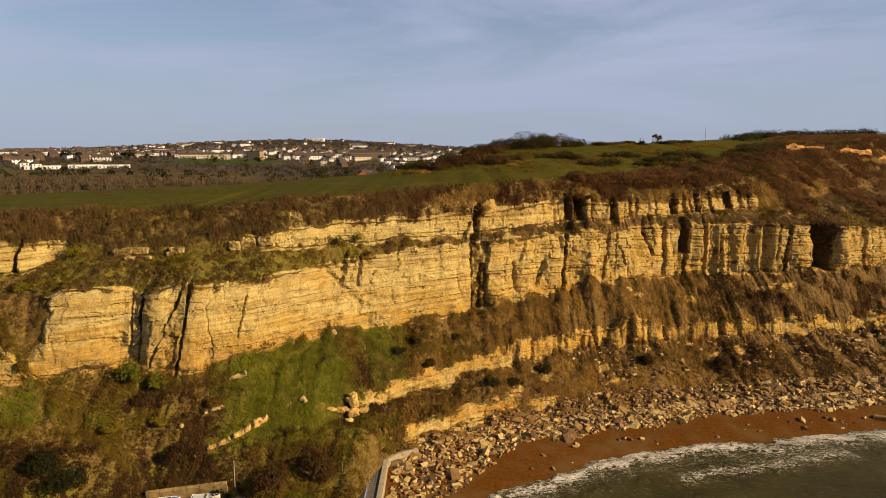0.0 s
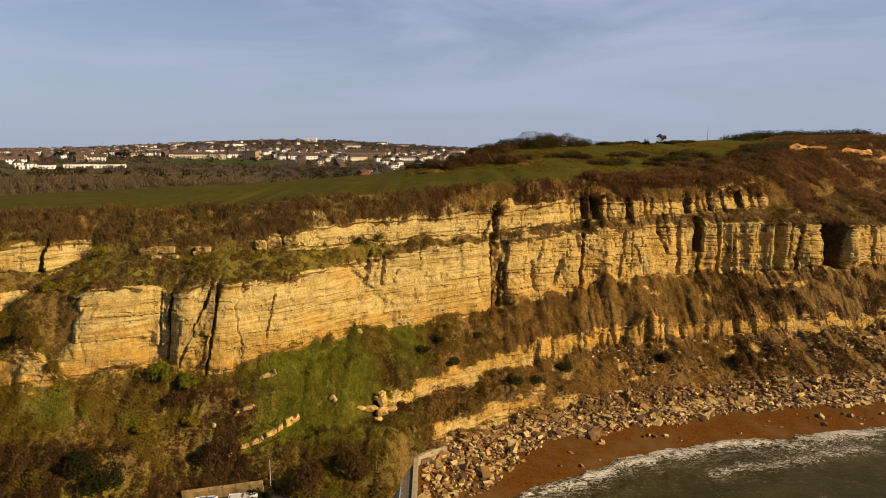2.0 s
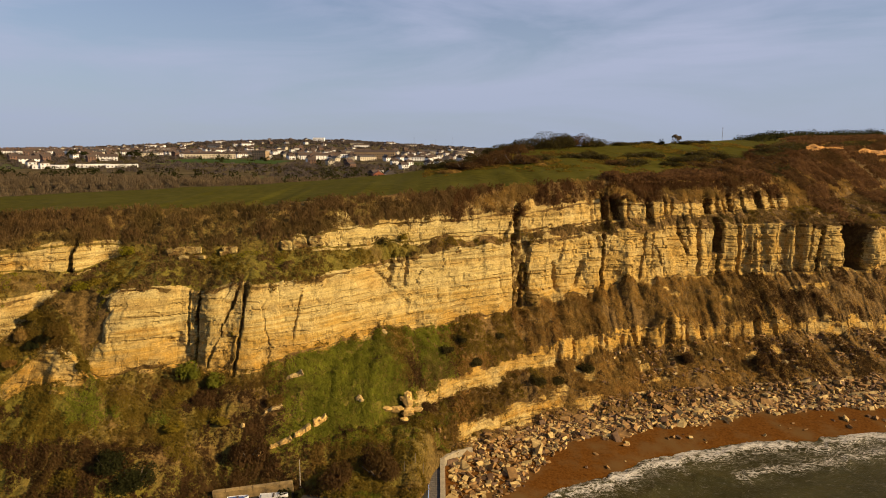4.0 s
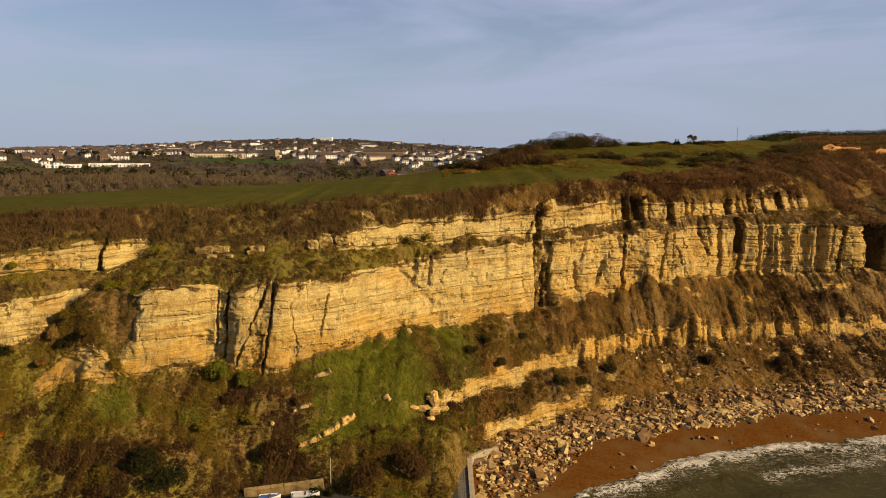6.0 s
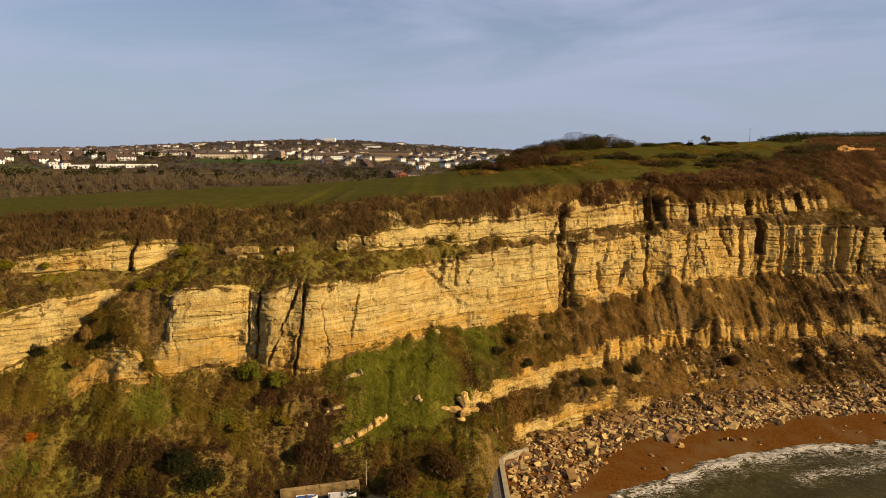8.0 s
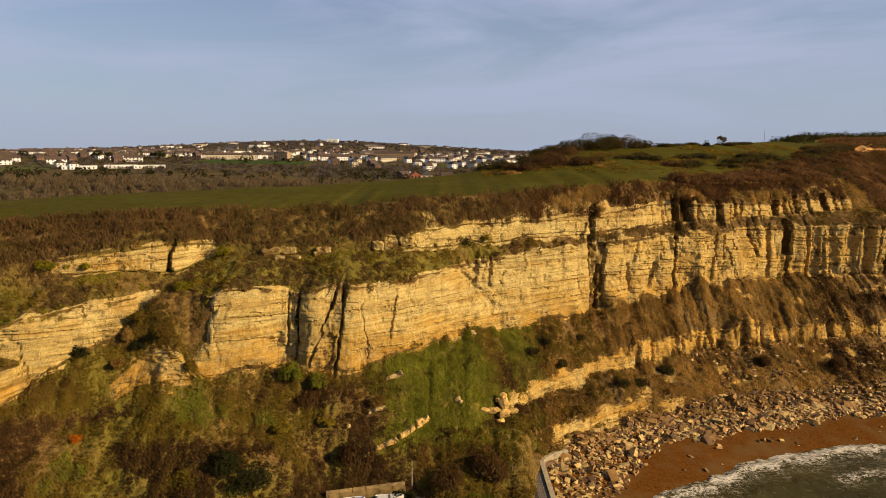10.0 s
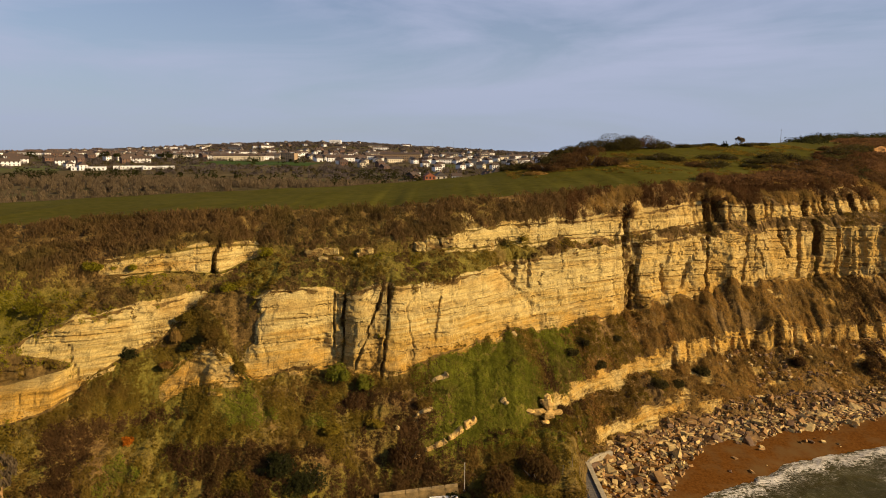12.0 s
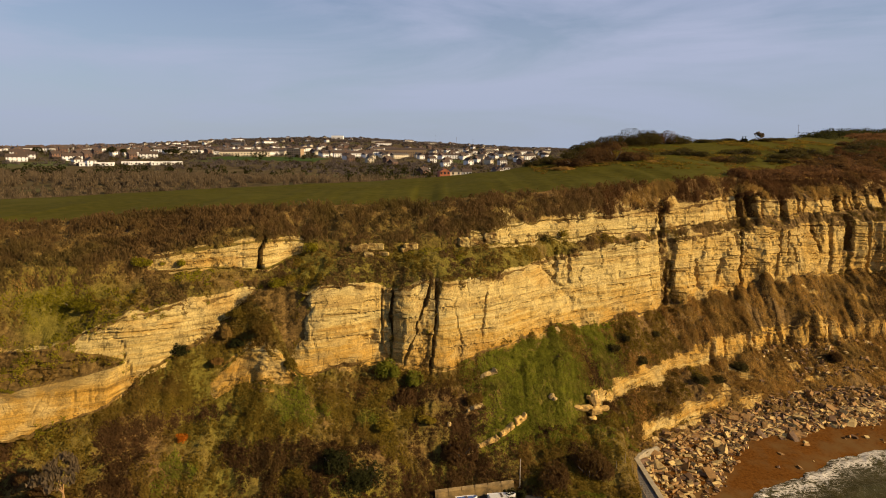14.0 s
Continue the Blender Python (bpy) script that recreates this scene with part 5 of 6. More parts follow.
    for x, y, z, r, h, mat in ((-123.6, 137.4, 50.8, 2.0, 2.4, LIME), (-125.8, 136.6, 51.2, 1.5, 1.8, LIME), (-117.0, 139.2, 50.6, 1.2, 1.8, LIME), (-120.6, 138.4, 50.8, 0.9, 1.5, LIME), (-91.6, 153.8, 51.4, 2.2, 2.6, LIME), (-97.0, 142.2, 45.2, 2.4, 1.8, LIME), (-94.6, 144.4, 46.0, 2.0, 1.6, YELLOW), (-130.5, 127.5, 43.8, 3.2, 1.6, LIME), (-134.5, 127.0, 44.5, 3.0, 1.4, LIME)):
        bush("ivy", x, y, z, r, h, mat, "yellow-green ivy hanging on the western rock", "ivy", "ivy on the western rock", int(420 * r), 0.26, 0.0)
    bush("bush", -25.5, 180.5, 51.2, 2.6, 2.4, YELLOW, "yellow-green gorse bush on the upper ledge", "bush", "bushes on the ledge", 700, 0.3, 0.1)
    bush("bush", -30.5, 178.0, 50.3, 2.8, 2.2, GORSE, "dark gorse bush on the upper ledge", "bush", "bushes on the ledge", 700, 0.3, 0.1)


slope_bushes()


def field_bushes():
    """Gorse islands on the grass, the copse on the crest and the hedge at its edge."""
    kinds = {"g": (GORSE, "dark gorse clump on the grass"), "m": (MAUVE, "reddish bare thicket on the grass"), "d": (GORSE, "dark low copse of wind-clipped scrub on the crest"), "s": (STRAW, "straw-coloured clump of dead bracken")}
    rows = (
        ("m", -3, 272, 7.5, 3.2), ("m", 8, 278, 8, 4.4), ("m", 18, 284, 8, 5.2), ("m", 24, 276, 6, 3.4), ("g", 2, 284, 7, 3.4), ("g", -8, 287, 6, 2.8), ("g", -18, 292, 5, 2.6),
        ("s", -9, 262, 5, 1.2), ("s", 30, 268, 3, 1.0), ("g", 34, 290, 5, 2.4), ("g", -12, 300, 6, 3.2), ("g", 4, 305, 7, 3.6), ("m", 14, 306, 6, 3.6),
        ("d", 18, 342, 7, 5.2), ("d", 26, 345, 8, 7.0), ("d", 35, 348, 9, 8.4), ("d", 44, 350, 9, 8.8), ("d", 53, 352, 8, 8.0), ("m", 61, 353, 7, 6.0), ("g", 69, 355, 6, 4.2), ("g", 77, 358, 5, 3.0), ("g", 22, 338, 6, 3.6), ("m", 26, 322, 7, 4.2), ("g", 14, 330, 5, 3.4),
        ("g", 48, 302, 5, 2.0), ("g", 55, 303, 6, 2.4), ("g", 62, 300, 5, 2.0), ("g", 61, 316, 4, 1.9), ("m", 66, 284, 6, 2.2), ("g", 74, 286, 6, 2.6), ("g", 70, 280, 5, 1.8),
        ("g", 84, 312, 6, 2.4), ("g", 92, 314, 6, 2.6), ("g", 99, 300, 7, 2.4), ("g", 108, 304, 8, 2.6), ("g", 116, 322, 8, 3.2), ("g", 126, 326, 8, 3.4), ("g", 135, 318, 7, 3.0),
        ("g", 98, 372, 6, 1.8), ("g", 108, 374, 5, 2.0), ("g", 130, 382, 6, 1.6), ("g", 143, 392, 6, 1.6), ("g", 88, 364, 6, 1.8), ("g", 94, 368, 5, 1.5), ("g", 152, 400, 6, 1.5), ("m", 104, 288, 6, 2.0), ("m", 112, 284, 7, 2.4), ("g", 90, 286, 6, 1.8), ("m", 120, 298, 8, 3.0), ("m", 128, 288, 8, 3.2), ("m", 140, 300, 8, 3.4), ("m", 150, 312, 8, 3.6),
        ("m", 96, 262, 5, 2.4), ("m", 106, 268, 6, 2.8), ("m", 84, 256, 5, 2.2), ("m", 116, 276, 6, 2.8), ("g", 166, 345, 9, 3.4), ("g", 178, 356, 9, 3.8), ("g", 190, 368, 9, 3.8),
    )
    for k, x, y, r, h in rows:
        mat, label = kinds[k]
        z = float(field_z(x, y)) - 0.3
        h, r = h * (1.05 if k == "d" else 1.35), r * (1.6 if k == "d" else 1.3)
        bush({"g": "gorse_bush", "m": "bare_thicket", "d": "copse", "s": "bracken"}[k], x, y, z, r * 0.9, h, mat, label, "bush", "bushes on the field", int((900 if k == "d" else 330) * r), 0.34 if k == "d" else 0.38, 0.35 if k == "m" else 0.1)
    # rough tussocks over the upper field
    n = 7000
    x = -20 + 190 * rng.random(n)
    by, cy = np.interp(x, XS, SHEET[-1, :, 1]), np.interp(x, CREST_X, CREST_Y)
    y = by + (cy - by) * (0.12 + 0.9 * rng.random(n))
    keep = rng.random(n) < 0.6 * smooth(0.36, 0.62, vn(x / 11, y / 16, 224)) * smooth(240, 275, y)
    p = np.stack([x, y, field_z(x, y)], -1)[keep]
    stuff("field_tussocks", p, OLIVE, "olive tussocks of rough grass on the upper field", "grass", 1.3, 16, 0.5, 0.22, 0.3)
    # wood along the eastern crest
    n = 400
    x = 205 + 250 * rng.random(n)
    y = np.interp(x, CREST_X, CREST_Y) + rng.normal(0, 11, n) - 4
    p = np.stack([x, y, field_z(x, y) - 4.6 + 4.4 * vn(x / 9, y / 9, 218) + 1.2 * smooth(205, 260, x)], -1)
    stuff("crest_wood", p, DARK, "dark wood along the eastern crest", "wood", 4.8, 60, 1.0, 1.15, 0.1)
    bare_tree(119.0, 366.0, float(field_z(119, 366)), 7.5, 1.0, "windswept leafless tree on the crest")
    bare_tree(122.5, 368.0, float(field_z(122.5, 368)), 6.0, 1.0, "windswept leafless tree on the crest")
    bush("bush", 114.0, 367.0, float(field_z(114, 367)) - 0.2, 2.6, 3.4, DARK, "dark round bush beside the windswept tree", "bush", "", 400, 0.4)
    bush("bush", 100.0, 371.0, float(field_z(100, 371)) - 0.2, 1.6, 2.2, DARK, "small dark bush on the crest", "bush", "", 300, 0.35)


field_bushes()


OCHRE = mat_plain("raw ochre earth", (0.40, 0.20, 0.048), 0.95, 0.7, 0.35, bump=0.25)


def scar(x0, x1, y0, y1, z0, z1, high, seed):
    """A bare ochre face where the hillside has slipped, ragged at its edges."""
    nu, nv = int(abs(x1 - x0) / 0.7) + 2, 12
    u, v = np.meshgrid(np.linspace(0, 1, nu), np.linspace(0, 1, nv))
    X = x0 + (x1 - x0) * u
    tall = high * (0.35 + 0.9 * vn(X / 5, X * 0, seed)) * np.sin(np.pi * np.clip(u, 0.04, 0.96)) ** 0.4
    rough = 1.2 * fbm(X / 3.0, v * 2, 4, seed + 1, 0.6) + 1.0 * (hsh(np.floor(X / 2.4), np.floor(v * 3), seed + 2) - 0.5)
    Y = y0 + (y1 - y0) * u + (v - 0.5) * tall * 0.7 - rough * np.sin(np.pi * v) ** 0.5
    Z = z0 + (z1 - z0) * u + (v - 0.35) * tall + 0.6 * fbm(X / 4, X * 0, 3, seed + 3)
    me = mesh_from("cliff_scar", np.stack([X, Y, Z], -1).reshape(-1, 3), grid_faces(nv, nu), [OCHRE])
    tagged(new("cliff_scar", me), "bare ochre scar in the scrubby hillside", "cliff", kind="structure")


scar(186, 210, 346, 352, 77.0, 77.4, 5.0, 501)
scar(222, 250, 360, 372, 74.6, 74.4, 6.5, 502)
scar(250, 268, 368, 378, 69.6, 69.0, 7.0, 503)
scar(150, 158, 300, 304, 66.4, 66.0, 3.0, 504)


def mast(x, y, z, h, label):
    e = empty("mast", pose(x, y, z), label, "mast")
    bm = bmesh.new()
    limb(bm, (0, 0, -1), (0, 0, h), 0.16, 0.06, 6)
    part("pole", bm_mesh("pole", bm, BARK), e)
    bm = bmesh.new()
    limb(bm, (-0.6, 0, h * 0.93), (0.6, 0, h * 0.93), 0.05, 0.05, 5)
    part("crossbar", bm_mesh("crossbar", bm, BARK), e)


mast(165.4, 404.0, float(field_z(165.4, 404)), 10.0, "thin dark mast on the crest of the headland")

# ---- boulders and scree ----
FRESH = mat_plain("fresh yellow sandstone", (0.56, 0.355, 0.098), 0.9, 0.5, 1.6, bump=0.09)
PALE = mat_plain("pale grey sandstone", (0.46, 0.32, 0.115), 0.88, 0.5, 1.1, bump=0.08)
BUFF = mat_plain("buff sandstone", (0.26, 0.14, 0.038), 0.88, 0.45, 1.0, bump=0.08)
DUN = mat_plain("dun wet rock", (0.115, 0.058, 0.020), 0.75, 0.4, 1.2, bump=0.08)


def boulder_mesh(name, mat, flat, seed):
    """An angular slab: a skewed block with knocked-off corners."""
    r = random.Random(seed)
    bm = bmesh.new()
    skew = r.uniform(-0.35, 0.35)
    for sx in (-1, 1):
        for sy in (-1, 1):
            for sz in (-1, 1):
                x, y, z = sx * r.uniform(0.72, 1.08), sy * r.uniform(0.42, 0.74), sz * flat * r.uniform(0.7, 1.15)
                bm.verts.new((x + skew * y, y, z + 0.25 * flat * x * r.uniform(-1, 1)))
    for _ in range(4):
        bm.verts.new((r.uniform(-1.05, 1.05), r.uniform(-0.8, 0.8), r.choice((-1, 1)) * flat * r.uniform(0.8, 1.3)))
    bmesh.ops.convex_hull(bm, input=bm.verts)
    bmesh.ops.delete(bm, geom=[v for v in bm.verts if not v.link_faces], context="VERTS")
    bmesh.ops.triangulate(bm, faces=bm.faces)
    return bm_mesh(name, bm, mat)


def beach_places(count, seed):
    """Places for stones: thick at the cliff foot and beside the wall, thin out on the sand."""
    g = np.random.default_rng(seed)
    x = -11.5 + 150 * g.random(count) ** 1.25
    foot = np.interp(x, XS, SHEET[0, :, 1])
    sy = shore_y(x)
    t = g.random(count)
    reach = np.where(x < 22, 0.92 - 0.5 * smooth(2, 22, x), 0.42)
    f = 1.05 - t ** 1.4 * reach * (1 + 0.3 * fbm(x / 5, x * 0, 2, 300))
    stray = g.random(count) < 0.025
    f = np.where(stray, g.random(count) * 0.8 + 0.08, f)
    y = sy + f * (foot - sy)
    return np.stack([x, y, beach_z(x, y)], -1)


def boulders():
    meshes = [(boulder_mesh("boulder", m, fl, 20 + i), m) for i, (m, fl) in enumerate(((PALE, 0.30), (PALE, 0.38), (PALE, 0.22), (BUFF, 0.36), (BUFF, 0.45), (DUN, 0.36), (PALE, 0.30), (BUFF, 0.26)))]
    words = {PALE.name: "pale grey angular sandstone boulder fallen on the beach", BUFF.name: "buff angular sandstone boulder on the scree", DUN.name: "dark wet boulder on the beach"}
    spots = [(p, 0) for p in beach_places(235, 5)] + [(p, 1) for p in scatter_on_sheet((0,), 160, lambda x, y, z, b: (x > -8) * (x < 130) * 1.0)[:65, :3]]
    for p, scree in spots:
        me, mat = rnd.choice(meshes[3:6] if scree and rnd.random() < 0.5 else meshes)
        s = rnd.choice((0.6, 0.7, 0.8, 0.9, 1.0, 1.1, 1.3, 1.7))
        ob = new("boulder", me)
        ob.matrix_basis = pose(p[0], p[1], p[2] + 0.12 * s, rnd.gauss(0, 24), rnd.gauss(0, 22), rnd.uniform(0, 360)) @ Matrix.Diagonal((s, s * rnd.uniform(0.7, 1.2), s, 1))
        tagged(ob, words[mat.name], "boulder", "boulders on the beach")
    # the smaller stones
    a = beach_places(4500, 6)
    b = scatter_on_sheet((0, 2), 16000, lambda x, y, z, k: smooth(-9, -4, x) * np.where(k == 0, 0.8, 0.45 * smooth(30, 45, x) * smooth(0.35, 0.55, vn(x / 5, z / 2, 301))))
    pts = np.vstack([a, b[:, :3]])
    tone = np.where(np.arange(len(pts)) < len(a), rng.random(len(pts)), 0.22 + 0.78 * rng.random(len(pts)))
    for mat, lo, hi, label in ((PALE, 0, 0.33, "pale grey stones strewn over beach and scree"), (BUFF, 0.33, 0.74, "buff stones strewn over the scree"), (DUN, 0.74, 1.0, "dark wet stones between the boulders")):
        sel = pts[(tone >= lo) & (tone < hi)]
        base = boulder_mesh("stone", mat, 0.38, int(100 * hi))
        bv = np.array([v.co[:] for v in base.vertices])
        bf = np.array([p.vertices[:] for p in base.polygons])
        n = len(sel)
        sz = 0.20 + 0.75 * rng.random(n) ** 2.4
        ang = rng.random(n) * 6.28
        tilt = rng.normal(0, 0.75, n)
        ca, sa, ct, st = np.cos(ang), np.sin(ang), np.cos(tilt), np.sin(tilt)
        q = bv[None] * sz[:, None, None] * rng.uniform(0.7, 1.3, (n, 1, 3))
        x, y, z = q[..., 0], q[..., 1], q[..., 2]
        y, z = y * ct[:, None] - z * st[:, None], y * st[:, None] + z * ct[:, None]
        x, y = x * ca[:, None] - y * sa[:, None], x * sa[:, None] + y * ca[:, None]
        v = np.stack([x, y, z], -1) + sel[:, None] + np.array([0, 0, 0.08])
        f = bf[None] + (np.arange(n) * len(bv))[:, None, None]
        tagged(new("stones", mesh_from("stones", v.reshape(-1, 3), f.reshape(-1, 3), [mat])), label, "stones", kind="stuff")


boulders()


def outcrop(name, x, y, z, lobes, label, mat=ROCK):
    """A weathered knob of rock: angular blocks grown together."""
    e = empty(name, pose(x, y, z), label, "rock", "outcrops on the slope")
    r = random.Random(int(abs(x * 31 + y * 7)))
    for dx, dy, dz, sx, sy, sz in lobes:
        for _ in range(2 if len(lobes) > 3 else 3):
            bm = bmesh.new()
            ox, oy, oz = (r.uniform(-0.22, 0.22) for _ in range(3))
            for _ in range(18):
                v = Vector((r.gauss(0, 1), r.gauss(0, 1), r.gauss(0, 1))).normalized()
                v = Vector([math.copysign(abs(c) ** 0.7, c) for c in v]) * r.uniform(0.66, 0.88)
                bm.verts.new(((v.x + ox) * sx + dx, (v.y + oy) * sy + dy, (v.z + oz) * sz + dz))
            bmesh.ops.convex_hull(bm, input=bm.verts)
            bmesh.ops.delete(bm, geom=[v for v in bm.verts if not v.link_faces], context="VERTS")
            me = bm_mesh("block", bm, mat)
            add_attribute(me, "rock", np.ones(len(me.vertices)))
            part("block", me, e)
    return e


def slope_y(x, z, bands=(0, 1, 2, 3, 4)):
    """Where the slope at x reaches the height z."""
    rows = np.nonzero(np.isin(KIND, bands))[0]
    line = SHEET[rows][:, int(np.argmin(np.abs(XS - x)))]
    return float(np.interp(z, line[:, 2], line[:, 1]))


outcrop("rock_outcrop", -22.3, 146.6, 13.2, ((0.1, 1.2, 1.9, 1.7, 1.5, 2.3), (0.3, 1.6, 4.0, 1.25, 1.0, 0.9), (-1.3, 1.2, 3.1, 0.8, 0.7, 0.6), (0.4, 0.2, 0.2, 2.0, 1.3, 1.2), (2.6, 0.9, 0.4, 1.5, 1.0, 0.9), (-2.6, -1.0, 1.3, 2.2, 1.1, 0.85), (-5.0, -2.4, 1.9, 2.0, 1.0, 0.75), (-0.7, -1.1, -1.7, 1.6, 1.1, 1.5)), "bright yellow sandstone knob standing out of the slope", FRESH)
outcrop("rock_outcrop", -33.5, 143.0, sheet_z(-33.5, 143.0), ((0, 0, 0.5, 1.0, 0.8, 0.9), (0.8, -0.5, 0.2, 0.7, 0.6, 0.5)), "grey rock with a dark hollow in the green slope", PALE)
outcrop("rock_outcrop", -57.8, 131.6, sheet_z(-57.8, 131.6), ((0, 0, 0.4, 0.55, 0.5, 0.7),), "small white rock standing in the bramble", PALE)
outcrop("rock_outcrop", -29.2, 162.4, 28.6, ((0, 0, 0, 1.1, 0.9, 1.2),), "white block at the foot of the cliff", PALE)


def rock_ledge(x0, x1, rise, high, label, mat):
    """A broken length of a thin bed cropping out along the slope: rise gives its height at x, high its thickness at each end."""
    nu = max(8, int((x1 - x0) / 0.2))
    u = np.linspace(0, 1, nu)
    X = x0 + (x1 - x0) * u
    Z = np.array([rise(x) for x in X]) + 0.35 * fbm(X / 1.3, X * 0, 3, 521)
    Y = np.array([slope_y(x, z) for x, z in zip(X, Z)])
    Y = np.convolve(np.pad(Y, 6, mode="edge"), np.ones(13) / 13, "valid")
    tall = (high[0] + (high[1] - high[0]) * u) * (0.8 + 0.45 * vn(X / 0.7, X * 0, 522)) * np.clip(16 * np.minimum(u, 1 - u), 0.3, 1)
    chip = 0.8 * (hsh(np.floor(X / 0.9 + 0.5 * vn(X, X * 0, 523)), X * 0, 524) - 0.5)
    rows = []
    for back, up in ((-1.2, -0.5), (0.40, -0.25), (0.60, 0.05), (0.45, 0.30), (0.62, 0.34), (0.50, 0.62), (0.66, 0.66), (0.45, 0.98), (-0.1, 1.10), (-1.6, 0.85)):
        wob = 0.34 * fbm(X / 0.7, X * 0 + up * 9, 3, 525)
        rows.append(np.stack([X + 0.3 * back + wob, Y - back - (chip + wob if 0 < up < 1 else 0), Z + up * tall + 0.4 * wob], -1))
    me = mesh_from("rock_ledge", np.array(rows).reshape(-1, 3), grid_faces(len(rows), nu), [mat])
    add_attribute(me, "rock", np.full(len(me.vertices), 0.72))
    tagged(new("rock_ledge", me), label, "rock", "lengths of the low ledge")


def low_bed(x):
    return 12.7 + max(0.34 * (x + 49.5), 0.2 * (x + 49.5))


for x0, x1, high, drop in ((-54.6, -52.6, (0.4, 0.5), 0.3), (-51.8, -47.0, (0.5, 1.1), 0.0), (-46.7, -43.4, (0.8, 0.9), -0.2), (-43.0, -40.2, (1.3, 0.8), -0.1)):
    rock_ledge(x0, x1, lambda x: low_bed(x) - drop, high, "broken ledge of yellow sandstone in the slope", FRESH)
for x0, x1, z0, high in ((-50.6, -46.6, 23.6, (0.5, 1.0)), (-54.0, -50.2, 18.4, (0.4, 0.7))):
    rock_ledge(x0, x1, lambda x: z0 + 0.16 * (x - x0), high, "scrap of pale rock showing through the bramble", PALE)
for i, (dx, dy, sz) in enumerate(((0, 0, 0.9), (1.3, 0.4, 0.8), (2.5, 0.5, 0.5))):
    outcrop("rock_outcrop", -15.6 + dx, 145.5 + dy, sheet_z(-15.6 + dx, 145.5 + dy), ((0, 0, 0.2, 0.4, 0.4, sz),), "small upright stone near the wall", BUFF)


def slab_block(x, y, z, w, d, h, rz, label):
    """A squared fallen block with chipped edges."""
    r = random.Random(int(x * 10))
    bm = bmesh.new()
    bmesh.ops.create_cube(bm, size=1.0, matrix=Matrix.Diagonal((w, d, h, 1)))
    bmesh.ops.bevel(bm, geom=list(bm.edges), offset=0.16 * h, segments=1, affect="EDGES")
    bmesh.ops.subdivide_edges(bm, edges=list(bm.edges), cuts=2, use_grid_fill=True)
    for v in bm.verts:
        v.co += noise.noise_vector(v.co * 0.9 + Vector((x, y, 0))) * 0.22 * h
    me = bm_mesh("rock_slab", bm, ROCK)
    add_attribute(me, "rock", np.full(len(me.vertices), 0.43))
    ob = new("rock_slab", me)
    ob.matrix_basis = pose(x, y, z, r.gauss(0, 5), r.gauss(0, 4), rz)
    tagged(ob, label, "rock", "slabs on the ledge")


for x, z, w, h, rz in ((-79.6, 51.9, 4.4, 1.9, 9), (-75.6, 52.1, 4.0, 1.7, 11), (-77.2, 50.5, 2.4, 1.2, 5), (-73.6, 50.6, 2.6, 0.9, -8), (-67.0, 52.0, 3.6, 1.7, 12), (-68.8, 51.3, 1.6, 1.0, 24), (-53.8, 52.4, 3.0, 2.6, 12), (-50.6, 52.8, 3.8, 2.8, 16), (-46.6, 53.3, 3.6, 2.4, 14)):
    slab_block(x, slope_y(x, z, (6, 7)) - 0.25, z, w, 1.8, h, rz, "squared sandstone slab lying on the overgrown ledge")

# ---- sea wall, walkway and yard ----
def box_bm(bm, x0, y0, z0, x1, y1, z1, bevel=0.0):
    made = bmesh.ops.create_cube(bm, size=1.0, matrix=Matrix.Translation(((x0 + x1) / 2, (y0 + y1) / 2, (z0 + z1) / 2)) @ Matrix.Diagonal((x1 - x0, y1 - y0, z1 - z0, 1)))
    if bevel:
        edges = list({e for v in made["verts"] for e in v.link_edges})
        bmesh.ops.bevel(bm, geom=edges, offset=bevel, segments=2, affect="EDGES")


def box_mesh(name, dims, mat, bevel=0.0):
    bm = bmesh.new()
    box_bm(bm, *dims, bevel)
    return bm_mesh(name, bm, mat)


def swept_wall(name, path, half, z0, tops, mat):
    """A wall along a bent line in plan, its top falling from tops[0] to tops[1]."""
    bm = bmesh.new()
    rings = []
    for i, (x, y) in enumerate(path):
        (ax, ay), (bx, by) = path[max(0, i - 1)], path[min(len(path) - 1, i + 1)]
        d = math.hypot(bx - ax, by - ay)
        nx, ny = -(by - ay) / d * half, (bx - ax) / d * half
        z1 = tops[0] + (tops[1] - tops[0]) * i / (len(path) - 1)
        rings.append([bm.verts.new(q) for q in ((x + nx, y + ny, z0), (x + nx, y + ny, z1 - 0.1), (x + 0.8 * nx, y + 0.8 * ny, z1), (x - 0.8 * nx, y - 0.8 * ny, z1), (x - nx, y - ny, z1 - 0.1), (x - nx, y - ny, z0))])
    for r, q in zip(rings, rings[1:]):
        for k in range(5):
            bm.faces.new((r[k], r[k + 1], q[k + 1], q[k]))
    bm.faces.new(rings[0])
    bm.faces.new(rings[-1])
    return bm_mesh(name, bm, mat)


